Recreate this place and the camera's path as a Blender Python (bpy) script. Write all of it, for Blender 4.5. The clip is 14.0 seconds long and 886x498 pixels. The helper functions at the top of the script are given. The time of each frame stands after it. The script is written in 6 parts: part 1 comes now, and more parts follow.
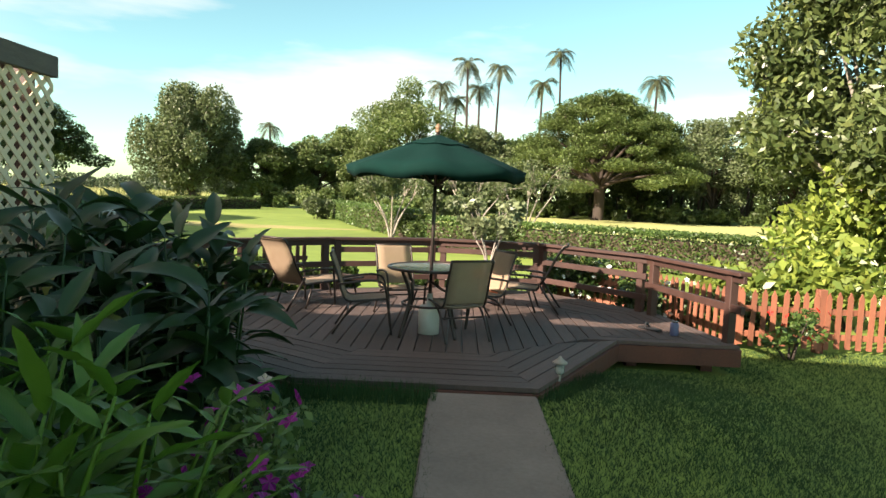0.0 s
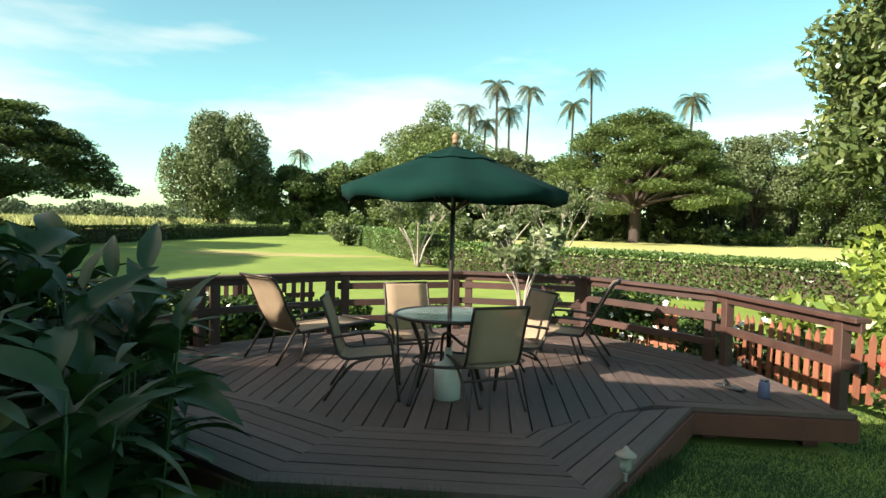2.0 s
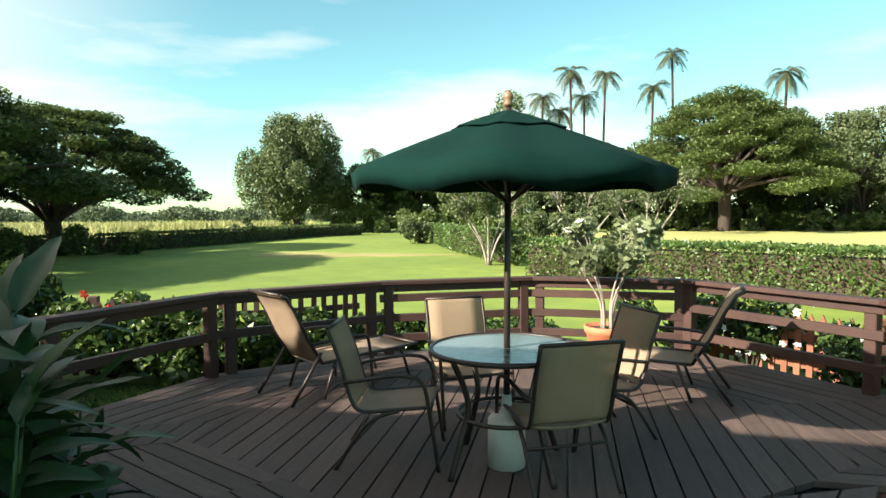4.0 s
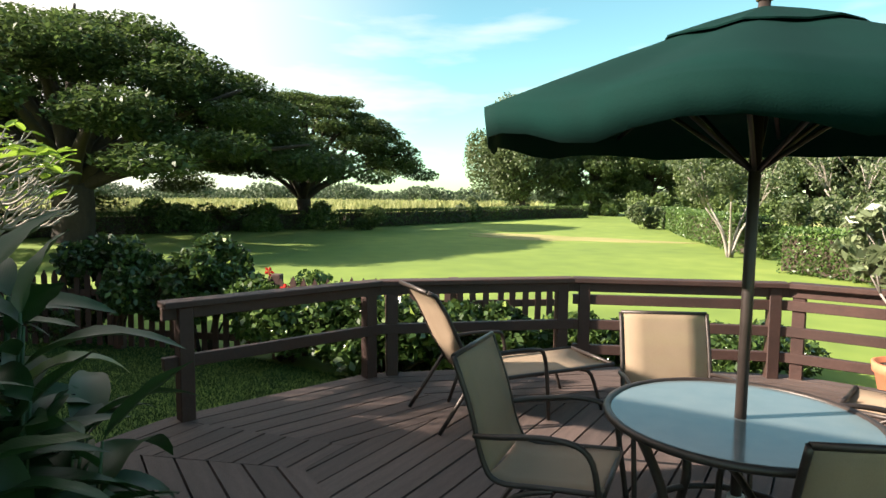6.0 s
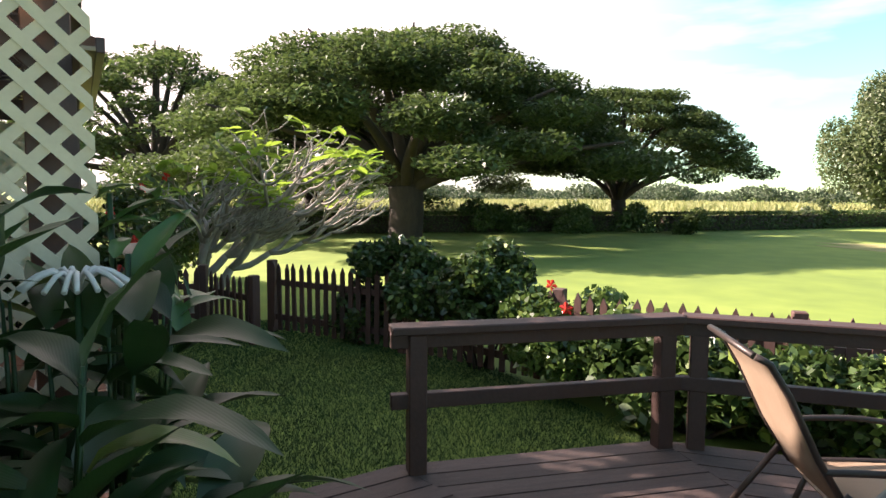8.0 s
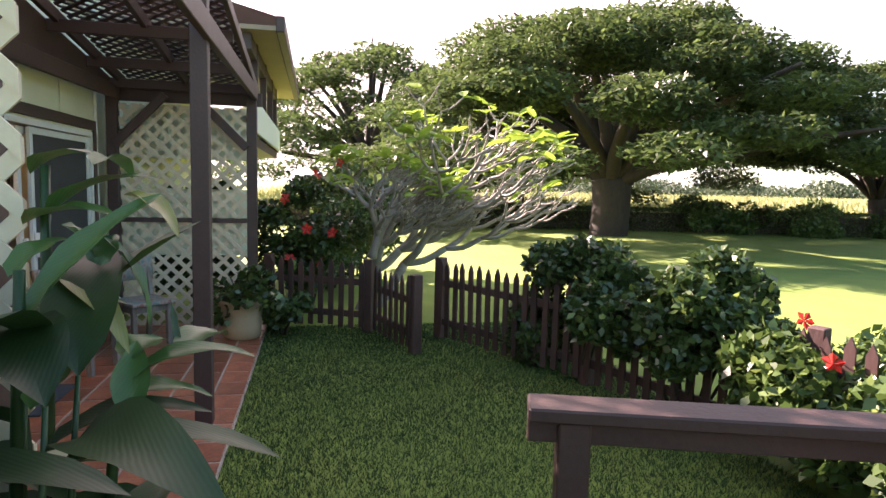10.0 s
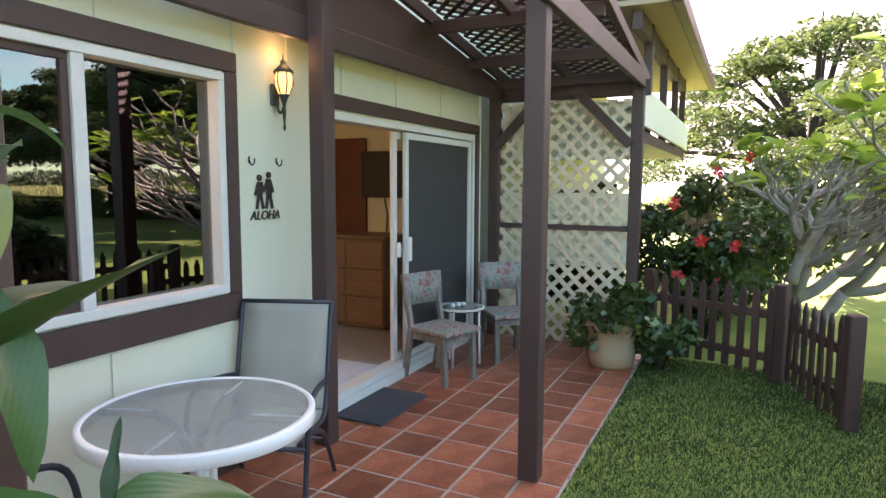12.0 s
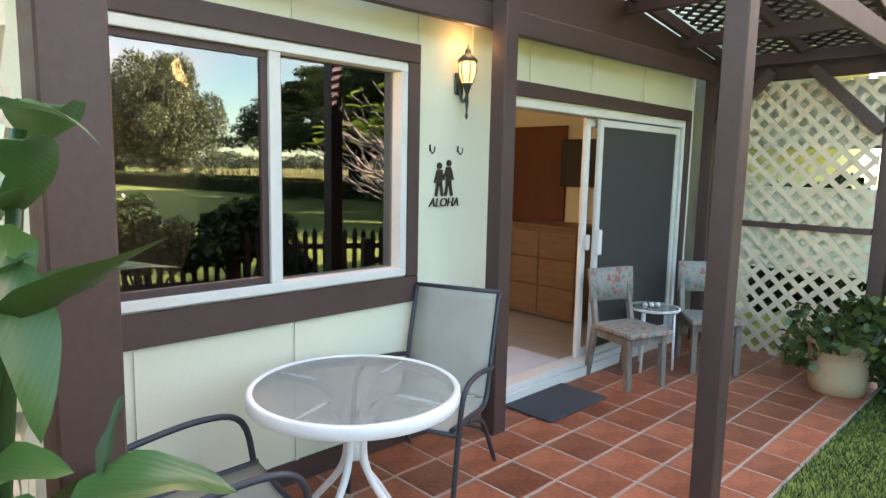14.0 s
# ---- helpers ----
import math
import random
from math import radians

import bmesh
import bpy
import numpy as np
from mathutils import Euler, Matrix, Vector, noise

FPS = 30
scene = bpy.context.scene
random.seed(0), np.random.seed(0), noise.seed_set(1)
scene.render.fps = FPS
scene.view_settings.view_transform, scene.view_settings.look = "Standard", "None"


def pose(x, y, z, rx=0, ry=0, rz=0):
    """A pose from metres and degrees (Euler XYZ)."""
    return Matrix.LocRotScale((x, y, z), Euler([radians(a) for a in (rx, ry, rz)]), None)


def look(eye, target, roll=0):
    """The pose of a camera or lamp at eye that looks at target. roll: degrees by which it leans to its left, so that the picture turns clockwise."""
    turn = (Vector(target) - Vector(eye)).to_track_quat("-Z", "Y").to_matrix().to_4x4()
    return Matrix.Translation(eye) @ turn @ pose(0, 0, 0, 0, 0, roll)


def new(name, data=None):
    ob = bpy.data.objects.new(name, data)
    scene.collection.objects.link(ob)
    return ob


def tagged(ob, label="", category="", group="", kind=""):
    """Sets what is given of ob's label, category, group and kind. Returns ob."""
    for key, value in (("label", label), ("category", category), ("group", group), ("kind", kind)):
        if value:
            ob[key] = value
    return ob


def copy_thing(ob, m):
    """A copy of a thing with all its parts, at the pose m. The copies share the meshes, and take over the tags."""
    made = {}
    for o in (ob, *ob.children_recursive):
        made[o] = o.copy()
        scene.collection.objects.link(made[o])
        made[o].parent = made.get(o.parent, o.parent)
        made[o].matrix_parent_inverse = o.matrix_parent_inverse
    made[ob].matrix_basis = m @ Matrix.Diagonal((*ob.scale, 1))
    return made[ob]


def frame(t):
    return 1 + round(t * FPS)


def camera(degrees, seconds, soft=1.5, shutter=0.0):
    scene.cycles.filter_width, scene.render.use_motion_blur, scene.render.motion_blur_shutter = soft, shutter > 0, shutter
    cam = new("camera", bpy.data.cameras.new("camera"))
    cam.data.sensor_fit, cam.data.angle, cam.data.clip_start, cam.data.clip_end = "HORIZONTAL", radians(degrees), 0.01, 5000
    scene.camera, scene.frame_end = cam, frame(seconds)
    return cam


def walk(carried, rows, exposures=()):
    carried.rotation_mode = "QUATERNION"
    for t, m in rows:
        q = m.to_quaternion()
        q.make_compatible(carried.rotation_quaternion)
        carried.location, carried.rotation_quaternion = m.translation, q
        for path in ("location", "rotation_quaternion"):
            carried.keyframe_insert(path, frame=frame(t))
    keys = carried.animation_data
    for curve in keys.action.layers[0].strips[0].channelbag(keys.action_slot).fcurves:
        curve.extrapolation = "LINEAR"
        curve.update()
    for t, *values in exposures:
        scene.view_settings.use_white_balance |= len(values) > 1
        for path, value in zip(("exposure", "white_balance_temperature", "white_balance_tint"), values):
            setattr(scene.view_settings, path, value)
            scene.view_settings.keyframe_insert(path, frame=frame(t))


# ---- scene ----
cam = camera(70.2, 14.0)
PATH = [
    (0, (-0.04, 0.024, 1.562), (-0.084, 2.016, 1.395), 2.3),
    (0.5, (-0.045, 0.392, 1.566), (-0.094, 2.384, 1.391), 3.6),
    (1, (-0.004, 0.712, 1.598), (-0.077, 2.707, 1.474), 2.4),
    (1.5, (-0.003, 1.018, 1.595), (-0.114, 3.014, 1.522), 2.3),
    (2, (0.011, 1.345, 1.594), (-0.136, 3.337, 1.499), 1.4),
    (2.2, (-0.021, 1.484, 1.615), (-0.17, 3.476, 1.509), 0.8),
    (4.3, (0.048, 2.931, 1.592), (-0.383, 4.88, 1.473), -0.3),
    (4.5, (0.05, 3.036, 1.581), (-0.417, 4.976, 1.452), -0.1),
    (5, (0.052, 3.35, 1.585), (-0.638, 5.221, 1.435), -0.0),
    (5.5, (0.009, 3.673, 1.582), (-0.872, 5.462, 1.429), 0.1),
    (6, (-0.06, 3.988, 1.572), (-1.107, 5.683, 1.403), 0.4),
    (6.5, (-0.13, 4.252, 1.568), (-1.437, 5.754, 1.382), -0.5),
    (7, (-0.309, 4.528, 1.545), (-1.787, 5.859, 1.336), 0.1),
    (7.5, (-0.456, 4.745, 1.566), (-2.051, 5.935, 1.369), 0.2),
    (8, (-0.688, 4.963, 1.567), (-2.414, 5.958, 1.394), 0.4),
    (8.2, (-0.786, 5.044, 1.561), (-2.545, 5.982, 1.39), 0.3),
    (10.3, (-1.93, 5.69, 1.53), (-3.902, 5.95, 1.321), 1.2),
    (10.5, (-2.05, 5.712, 1.52), (-4.032, 5.865, 1.31), 0.9),
    (11, (-2.331, 5.82, 1.52), (-4.312, 5.657, 1.303), 0.4),
    (11.5, (-2.638, 5.883, 1.509), (-4.571, 5.422, 1.287), 0.5),
    (12, (-2.885, 5.921, 1.506), (-4.679, 5.06, 1.299), 0.3),
    (12.5, (-3.033, 5.96, 1.508), (-4.695, 4.864, 1.317), 0.7),
    (13, (-3.093, 6.037, 1.528), (-4.658, 4.806, 1.342), 0.9),
    (13.5, (-3.106, 6.071, 1.526), (-4.559, 4.714, 1.308), 0.7),
    (14, (-3.104, 6.083, 1.52), (-4.496, 4.67, 1.265), 1.2),
]
EXPOSURES = [(0, 1.72, 7000, 19), (2, 1.65, 6650, 10), (5, 1.7, 6550, 12), (8.2, 2.15, 6650, 32), (10.3, 2.82, 6650, 44), (11.5, 3.25, 6700, 44), (12.5, 3.66, 6750, 43), (14, 3.86, 6900, 41)]
walk(cam, [(t, look(eye, target, roll)) for t, eye, target, roll in PATH], EXPOSURES)

# ---- world, sun ----
SUN_AZ, SUN_EL = 220.0, 28.6          # degrees from +x, counter-clockwise; height
sun_dir = Vector((math.cos(radians(SUN_AZ)) * math.cos(radians(SUN_EL)), math.sin(radians(SUN_AZ)) * math.cos(radians(SUN_EL)), math.sin(radians(SUN_EL))))
world = bpy.data.worlds.new("world")
scene.world = world
world.use_nodes = True
wn, wl = world.node_tree.nodes, world.node_tree.links
sky = wn.new("ShaderNodeTexSky")
sky.sky_type, sky.sun_disc = "NISHITA", False
sky.sun_elevation, sky.sun_rotation = radians(SUN_EL), radians(90 - SUN_AZ)
sky.dust_density, sky.ozone_density = 0.25, 1.5
coords = wn.new("ShaderNodeTexCoord")
stretch = wn.new("ShaderNodeMapping")
stretch.inputs["Scale"].default_value = (1.0, 1.0, 4.5)
wl.new(coords.outputs["Generated"], stretch.inputs["Vector"])
cloud = wn.new("ShaderNodeTexNoise")
cloud.inputs["Scale"].default_value, cloud.inputs["Detail"].default_value = 1.7, 7
cloud.inputs["Roughness"].default_value = 0.52
wl.new(stretch.outputs[0], cloud.inputs["Vector"])
ramp = wn.new("ShaderNodeValToRGB")
ramp.color_ramp.elements[0].position, ramp.color_ramp.elements[0].color = 0.54, (0, 0, 0, 1)
ramp.color_ramp.elements[1].position, ramp.color_ramp.elements[1].color = 0.8, (1, 1, 1, 1)
wl.new(cloud.outputs["Fac"], ramp.inputs["Fac"])
veil = wn.new("ShaderNodeMix")
veil.data_type = "RGBA"
veil.inputs[7].default_value = (10.5, 9.9, 8.8, 1)
# white haze gathers round the sun
toward = wn.new("ShaderNodeVectorMath")
toward.operation = "DOT_PRODUCT"
toward.inputs[1].default_value = (math.cos(radians(SUN_AZ - 25)), math.sin(radians(SUN_AZ - 25)), 0.25)
wl.new(coords.outputs["Generated"], toward.inputs[0])
haze = wn.new("ShaderNodeMapRange")
haze.interpolation_type = "SMOOTHSTEP"
haze.inputs["From Min"].default_value, haze.inputs["From Max"].default_value = 0.3, 0.9
wl.new(toward.outputs["Value"], haze.inputs["Value"])
cover = wn.new("ShaderNodeMath")
cover.operation, cover.use_clamp = "ADD", True
wl.new(haze.outputs[0], cover.inputs[0])
wl.new(ramp.outputs["Color"], cover.inputs[1])
wl.new(cover.outputs[0], veil.inputs[0])
tint = wn.new("ShaderNodeMix")
tint.data_type, tint.blend_type = "RGBA", "MULTIPLY"
tint.inputs[0].default_value = 1.0
tint.inputs[7].default_value = (1.35, 1.95, 1.52, 1)
wl.new(sky.outputs[0], tint.inputs[6])
wl.new(tint.outputs[2], veil.inputs[6])
wl.new(veil.outputs[2], wn["Background"].inputs["Color"])
wn["Background"].inputs["Strength"].default_value = 0.044
lamp_data = bpy.data.lights.new("sun", "SUN")
lamp_data.energy, lamp_data.angle, lamp_data.color = 5.0, radians(0.6), (1.0, 0.92, 0.76)
sun = new("sun", lamp_data)
sun.matrix_world = look(sun_dir * 60, (0, 0, 0))


# ---- materials ----
def nodes_of(name):
    m = bpy.data.materials.new(name)
    m.use_nodes = True
    return m, m.node_tree.nodes, m.node_tree.links, m.node_tree.nodes["Principled BSDF"]


def surface(name, c1, c2, scale=6.0, rough=0.7, bump=0.15, stretch=(1, 1, 1), metal=0.0, fine=60.0, vary=0.0, island=0.0, c3=None, space="Object", contrast=0.25):
    """A two-scale noise material between two colours; vary: change of value from piece to piece."""
    m, n, l, b = nodes_of(name)
    tc = n.new("ShaderNodeTexCoord")
    mp = n.new("ShaderNodeMapping")
    mp.inputs["Scale"].default_value = stretch
    l.new(tc.outputs[space], mp.inputs["Vector"])
    big = n.new("ShaderNodeTexNoise")
    big.inputs["Scale"].default_value, big.inputs["Detail"].default_value = scale, 5
    small = n.new("ShaderNodeTexNoise")
    small.inputs["Scale"].default_value, small.inputs["Detail"].default_value = fine, 4
    l.new(mp.outputs[0], big.inputs["Vector"])
    l.new(mp.outputs[0], small.inputs["Vector"])
    r = n.new("ShaderNodeValToRGB")
    r.color_ramp.elements[0].position, r.color_ramp.elements[1].position = 0.5 - contrast, 0.5 + contrast
    r.color_ramp.elements[0].color, r.color_ramp.elements[1].color = (*c1, 1), (*c2, 1)
    if c3:
        e = r.color_ramp.elements.new(0.5)
        e.color = (*c3, 1)
    add = n.new("ShaderNodeMix")
    add.inputs[0].default_value = 0.35
    l.new(big.outputs["Fac"], add.inputs[2])
    l.new(small.outputs["Fac"], add.inputs[3])
    l.new(add.outputs[0], r.inputs["Fac"])
    out = r.outputs["Color"]
    if vary or island:
        src = n.new("ShaderNodeObjectInfo").outputs["Random"] if vary else n.new("ShaderNodeNewGeometry").outputs["Random Per Island"]
        mr = n.new("ShaderNodeMapRange")
        k = vary or island
        mr.inputs["To Min"].default_value, mr.inputs["To Max"].default_value = 1 - k, 1 + k
        l.new(src, mr.inputs["Value"])
        hs = n.new("ShaderNodeHueSaturation")
        l.new(mr.outputs[0], hs.inputs["Value"])
        l.new(out, hs.inputs["Color"])
        out = hs.outputs["Color"]
    l.new(out, b.inputs["Base Color"])
    rr = n.new("ShaderNodeMapRange")
    rr.inputs["To Min"].default_value, rr.inputs["To Max"].default_value = max(0.05, rough - 0.1), min(1, rough + 0.1)
    l.new(big.outputs["Fac"], rr.inputs["Value"])
    l.new(rr.outputs[0], b.inputs["Roughness"])
    b.inputs["Metallic"].default_value = metal
    if bump:
        bp = n.new("ShaderNodeBump")
        bp.inputs["Strength"].default_value, bp.inputs["Distance"].default_value = bump, 0.01
        l.new(small.outputs["Fac"], bp.inputs["Height"])
        l.new(bp.outputs[0], b.inputs["Normal"])
    return m


def leafy(name, c1, c2, through_light=0.35, rough=0.45, tint=None, large=0.0):
    """Leaves: colour differs from leaf to leaf, some light comes through."""
    m, n, l, b = nodes_of(name)
    g = n.new("ShaderNodeNewGeometry")
    r = n.new("ShaderNodeValToRGB")
    r.color_ramp.elements[0].color, r.color_ramp.elements[1].color = (*c1, 1), (*c2, 1)
    if tint:
        e = r.color_ramp.elements.new(0.93)
        e.color = (*c2, 1)
        r.color_ramp.elements[-1].color = (*tint, 1)
    l.new(g.outputs["Random Per Island"], r.inputs["Fac"])
    tc = n.new("ShaderNodeTexCoord")
    nz = n.new("ShaderNodeTexNoise")
    nz.inputs["Scale"].default_value = large or 0.6
    l.new(tc.outputs["Object"], nz.inputs["Vector"])
    mr = n.new("ShaderNodeMapRange")
    mr.inputs["From Min"].default_value, mr.inputs["From Max"].default_value = 0.3, 0.7
    mr.inputs["To Min"].default_value, mr.inputs["To Max"].default_value = 0.75, 1.25
    l.new(nz.outputs["Fac"], mr.inputs["Value"])
    hs = n.new("ShaderNodeHueSaturation")
    l.new(mr.outputs[0], hs.inputs["Value"])
    l.new(r.outputs["Color"], hs.inputs["Color"])
    l.new(hs.outputs["Color"], b.inputs["Base Color"])
    b.inputs["Roughness"].default_value = rough
    tr = n.new("ShaderNodeBsdfTranslucent")
    l.new(hs.outputs["Color"], tr.inputs["Color"])
    mx = n.new("ShaderNodeMixShader")
    mx.inputs[0].default_value = through_light
    l.new(b.outputs[0], mx.inputs[1])
    l.new(tr.outputs[0], mx.inputs[2])
    l.new(mx.outputs[0], n["Material Output"].inputs["Surface"])
    return m


def glassy(name, tint=(1, 1, 1), rough=0.0, clear=0.8):
    """A thin pane: clear, with the reflection of glass."""
    m, n, l, b = nodes_of(name)
    n.remove(b)
    tp = n.new("ShaderNodeBsdfTransparent")
    tp.inputs["Color"].default_value = (tint[0] * clear, tint[1] * clear, tint[2] * clear, 1)
    gl = n.new("ShaderNodeBsdfGlossy")
    gl.inputs["Roughness"].default_value = rough
    fr = n.new("ShaderNodeFresnel")
    fr.inputs["IOR"].default_value = 2.5
    mx = n.new("ShaderNodeMixShader")
    l.new(fr.outputs[0], mx.inputs[0])
    l.new(tp.outputs[0], mx.inputs[1])
    l.new(gl.outputs[0], mx.inputs[2])
    l.new(mx.outputs[0], n["Material Output"].inputs["Surface"])
    return m


def glow(name, colour, strength):
    m, n, l, b = nodes_of(name)
    b.inputs["Base Color"].default_value = (*colour, 1)
    b.inputs["Emission Color"].default_value = (*colour, 1)
    b.inputs["Emission Strength"].default_value = strength
    return m


M_BOARD = surface("deck_board", (0.042, 0.026, 0.022), (0.125, 0.083, 0.071), 3, 0.75, 0.3, (1, 9, 1), fine=30, vary=0.22)
M_RAIL = surface("rail_paint", (0.03, 0.0135, 0.0105), (0.064, 0.028, 0.021), 5, 0.62, 0.2, fine=45, vary=0.15)
M_FASCIA = surface("fascia_stain", (0.065, 0.019, 0.012), (0.135, 0.042, 0.025), 4, 0.65, 0.2, fine=40)
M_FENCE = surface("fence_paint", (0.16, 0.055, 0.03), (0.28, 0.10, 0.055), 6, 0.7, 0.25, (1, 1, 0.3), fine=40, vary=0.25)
# same settings as M_FENCE, about a third of its value, for the west fences
M_FENCE_DARK = surface("fence_dark_tone", (0.05, 0.022, 0.018), (0.11, 0.05, 0.038), 6, 0.7, 0.25, (1, 1, 0.3), fine=40, vary=0.25)
M_BROWN = surface("brown_paint", (0.055, 0.028, 0.024), (0.085, 0.045, 0.038), 4, 0.55, 0.15, fine=50)
M_WALL = surface("cream_wall", (0.62, 0.63, 0.47), (0.72, 0.72, 0.56), 2.2, 0.8, 0.12, fine=90, contrast=0.3)
M_LATTICE = surface("lattice_paint", (0.58, 0.47, 0.32), (0.72, 0.6, 0.43), 4, 0.7, 0.15, fine=40)
M_ROOF = surface("roof", (0.10, 0.085, 0.075), (0.16, 0.14, 0.12), 3, 0.85, 0.3, fine=30)
M_SOFFIT = surface("soffit", (0.3, 0.22, 0.15), (0.4, 0.3, 0.2), 3, 0.7, 0.1)
M_TILE = surface("terracotta_tile", (0.16, 0.045, 0.023), (0.43, 0.15, 0.075), 4.5, 0.42, 0.18, fine=30, vary=0.28, c3=(0.32, 0.09, 0.042), contrast=0.17, space="Object")
M_GROUT = surface("grout", (0.34, 0.27, 0.215), (0.5, 0.41, 0.335), 8, 0.9, 0.3, fine=60)
M_PATH = surface("path_concrete", (0.135, 0.094, 0.072), (0.245, 0.186, 0.147), 2.2, 0.85, 0.3, fine=40, c3=(0.195, 0.142, 0.11))
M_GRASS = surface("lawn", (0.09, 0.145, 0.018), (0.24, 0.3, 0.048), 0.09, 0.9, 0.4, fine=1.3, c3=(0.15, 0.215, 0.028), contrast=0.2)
# near lawn's shade is put into the blade colour; M_GRASS is tuned sunlit
M_SHADED_BLADE = leafy("shaded_grass_blades", (0.016, 0.051, 0.011), (0.032, 0.078, 0.018), 0.22, 0.8, large=1.5)
M_BARK = surface("bark", (0.026, 0.017, 0.013), (0.065, 0.048, 0.037), 7, 0.9, 0.5, (1, 1, 0.35), fine=25)
M_PALE_BARK = surface("pale_bark", (0.2, 0.165, 0.135), (0.36, 0.32, 0.28), 9, 0.8, 0.4, fine=40)
M_CANVAS = surface("green_canvas", (0.0012, 0.014, 0.0115), (0.0024, 0.023, 0.019), 5, 0.9, 0.12, fine=220)
M_CANVAS.node_tree.nodes["Principled BSDF"].inputs["Specular IOR Level"].default_value = 0.1
M_SLING = surface("sling_fabric", (0.27, 0.185, 0.12), (0.345, 0.25, 0.17), 6, 0.8, 0.2, fine=260)


def mesh_cloth(m, clear):
    """Woven sling: part of the light passes between the threads."""
    n, l = m.node_tree.nodes, m.node_tree.links
    tp, mx = n.new("ShaderNodeBsdfTransparent"), n.new("ShaderNodeMixShader")
    mx.inputs[0].default_value = clear
    l.new(n["Principled BSDF"].outputs[0], mx.inputs[1])
    l.new(tp.outputs[0], mx.inputs[2])
    l.new(mx.outputs[0], n["Material Output"].inputs["Surface"])
    return m


mesh_cloth(M_SLING, 0.2)
M_GREYSLING = surface("grey_sling", (0.34, 0.31, 0.255), (0.42, 0.385, 0.32), 6, 0.8, 0.2, fine=260)
M_METAL = surface("dark_bronze_tube", (0.03, 0.022, 0.02), (0.055, 0.04, 0.034), 12, 0.45, 0.05, metal=0.4)
M_CHARCOAL = surface("charcoal_tube", (0.035, 0.036, 0.045), (0.055, 0.056, 0.068), 12, 0.45, 0.05, metal=0.3)
M_WHITE = surface("white_paint", (0.74, 0.74, 0.72), (0.82, 0.82, 0.8), 4, 0.5, 0.05)
M_ALU = surface("window_aluminium", (0.60, 0.59, 0.54), (0.70, 0.69, 0.64), 5, 0.45, 0.04)
M_TERRA = surface("terracotta_pot", (0.42, 0.13, 0.06), (0.56, 0.2, 0.10), 5, 0.75, 0.15)
M_CLAY = surface("pale_clay_pot", (0.33, 0.22, 0.12), (0.44, 0.31, 0.18), 4, 0.75, 0.2)
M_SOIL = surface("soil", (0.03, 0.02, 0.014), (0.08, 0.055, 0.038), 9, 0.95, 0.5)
M_GINGER = leafy("ginger_leaf", (0.014, 0.05, 0.014), (0.04, 0.10, 0.026), 0.3, 0.35, (0.2, 0.22, 0.04))
M_FERN = leafy("fern_leaf", (0.05, 0.14, 0.012), (0.13, 0.26, 0.025), 0.35, 0.45)
M_HEDGE = leafy("hedge_leaf", (0.045, 0.095, 0.022), (0.12, 0.19, 0.048), 0.3, 0.4)
M_CROWN = leafy("broad_crown_leaf", (0.075, 0.12, 0.033), (0.16, 0.21, 0.065), 0.35, 0.5, large=0.25)
M_CROWN_DARK = leafy("dark_crown_leaf", (0.042, 0.072, 0.02), (0.105, 0.15, 0.042), 0.42, 0.5, large=0.3)
M_CROWN_GREY = leafy("grey_crown_leaf", (0.07, 0.10, 0.04), (0.135, 0.17, 0.07), 0.3, 0.5, large=0.3)
M_YELLOWGREEN = leafy("yellow_green_leaf", (0.1, 0.16, 0.03), (0.26, 0.32, 0.06), 0.35, 0.4, (0.4, 0.43, 0.1), large=0.9)
M_MANGO = leafy("mango_leaf", (0.055, 0.085, 0.028), (0.125, 0.16, 0.055), 0.3, 0.3, (0.24, 0.27, 0.09), large=0.9)
M_HIBISCUS = leafy("hibiscus_leaf", (0.045, 0.09, 0.02), (0.11, 0.17, 0.04), 0.3, 0.3, (0.22, 0.28, 0.07), large=1.2)
M_POTLEAF = leafy("pale_pot_leaf", (0.13, 0.17, 0.08), (0.26, 0.3, 0.16), 0.3, 0.35)
M_SHINY = leafy("glossy_shrub_leaf", (0.028, 0.06, 0.016), (0.072, 0.12, 0.03), 0.22, 0.28, (0.2, 0.26, 0.05), large=1.2)
M_PLUM = leafy("plumeria_leaf", (0.2, 0.34, 0.035), (0.4, 0.48, 0.07), 0.5, 0.4)
M_PALM = leafy("palm_frond", (0.035, 0.048, 0.02), (0.11, 0.12, 0.055), 0.3, 0.5)
M_FARLEAF = leafy("distant_leaf", (0.05, 0.075, 0.04), (0.1, 0.13, 0.07), 0.3, 0.7)
M_DRYGRASS = leafy("dry_grass", (0.24, 0.26, 0.085), (0.4, 0.4, 0.17), 0.3, 0.7)
M_RED = leafy("red_petal", (0.55, 0.02, 0.015), (0.75, 0.05, 0.03), 0.3, 0.5)
M_PURPLE = leafy("purple_petal", (0.28, 0.015, 0.2), (0.42, 0.03, 0.32), 0.3, 0.5)
M_PINK = leafy("pale_petal", (0.6, 0.45, 0.4), (0.75, 0.62, 0.55), 0.3, 0.5)
M_PETALWHITE = leafy("white_petal", (0.7, 0.7, 0.66), (0.8, 0.8, 0.78), 0.3, 0.5)
M_GLASS = glassy("window_glass", (0.85, 0.9, 0.88), 0.0, 0.42)
M_SCREEN = surface("insect_screen", (0.035, 0.033, 0.032), (0.05, 0.048, 0.046), 8, 0.7, 0.1, fine=300)
M_DARKROOM = surface("room_paint", (0.5, 0.46, 0.38), (0.56, 0.52, 0.44), 3, 0.8, 0.05)
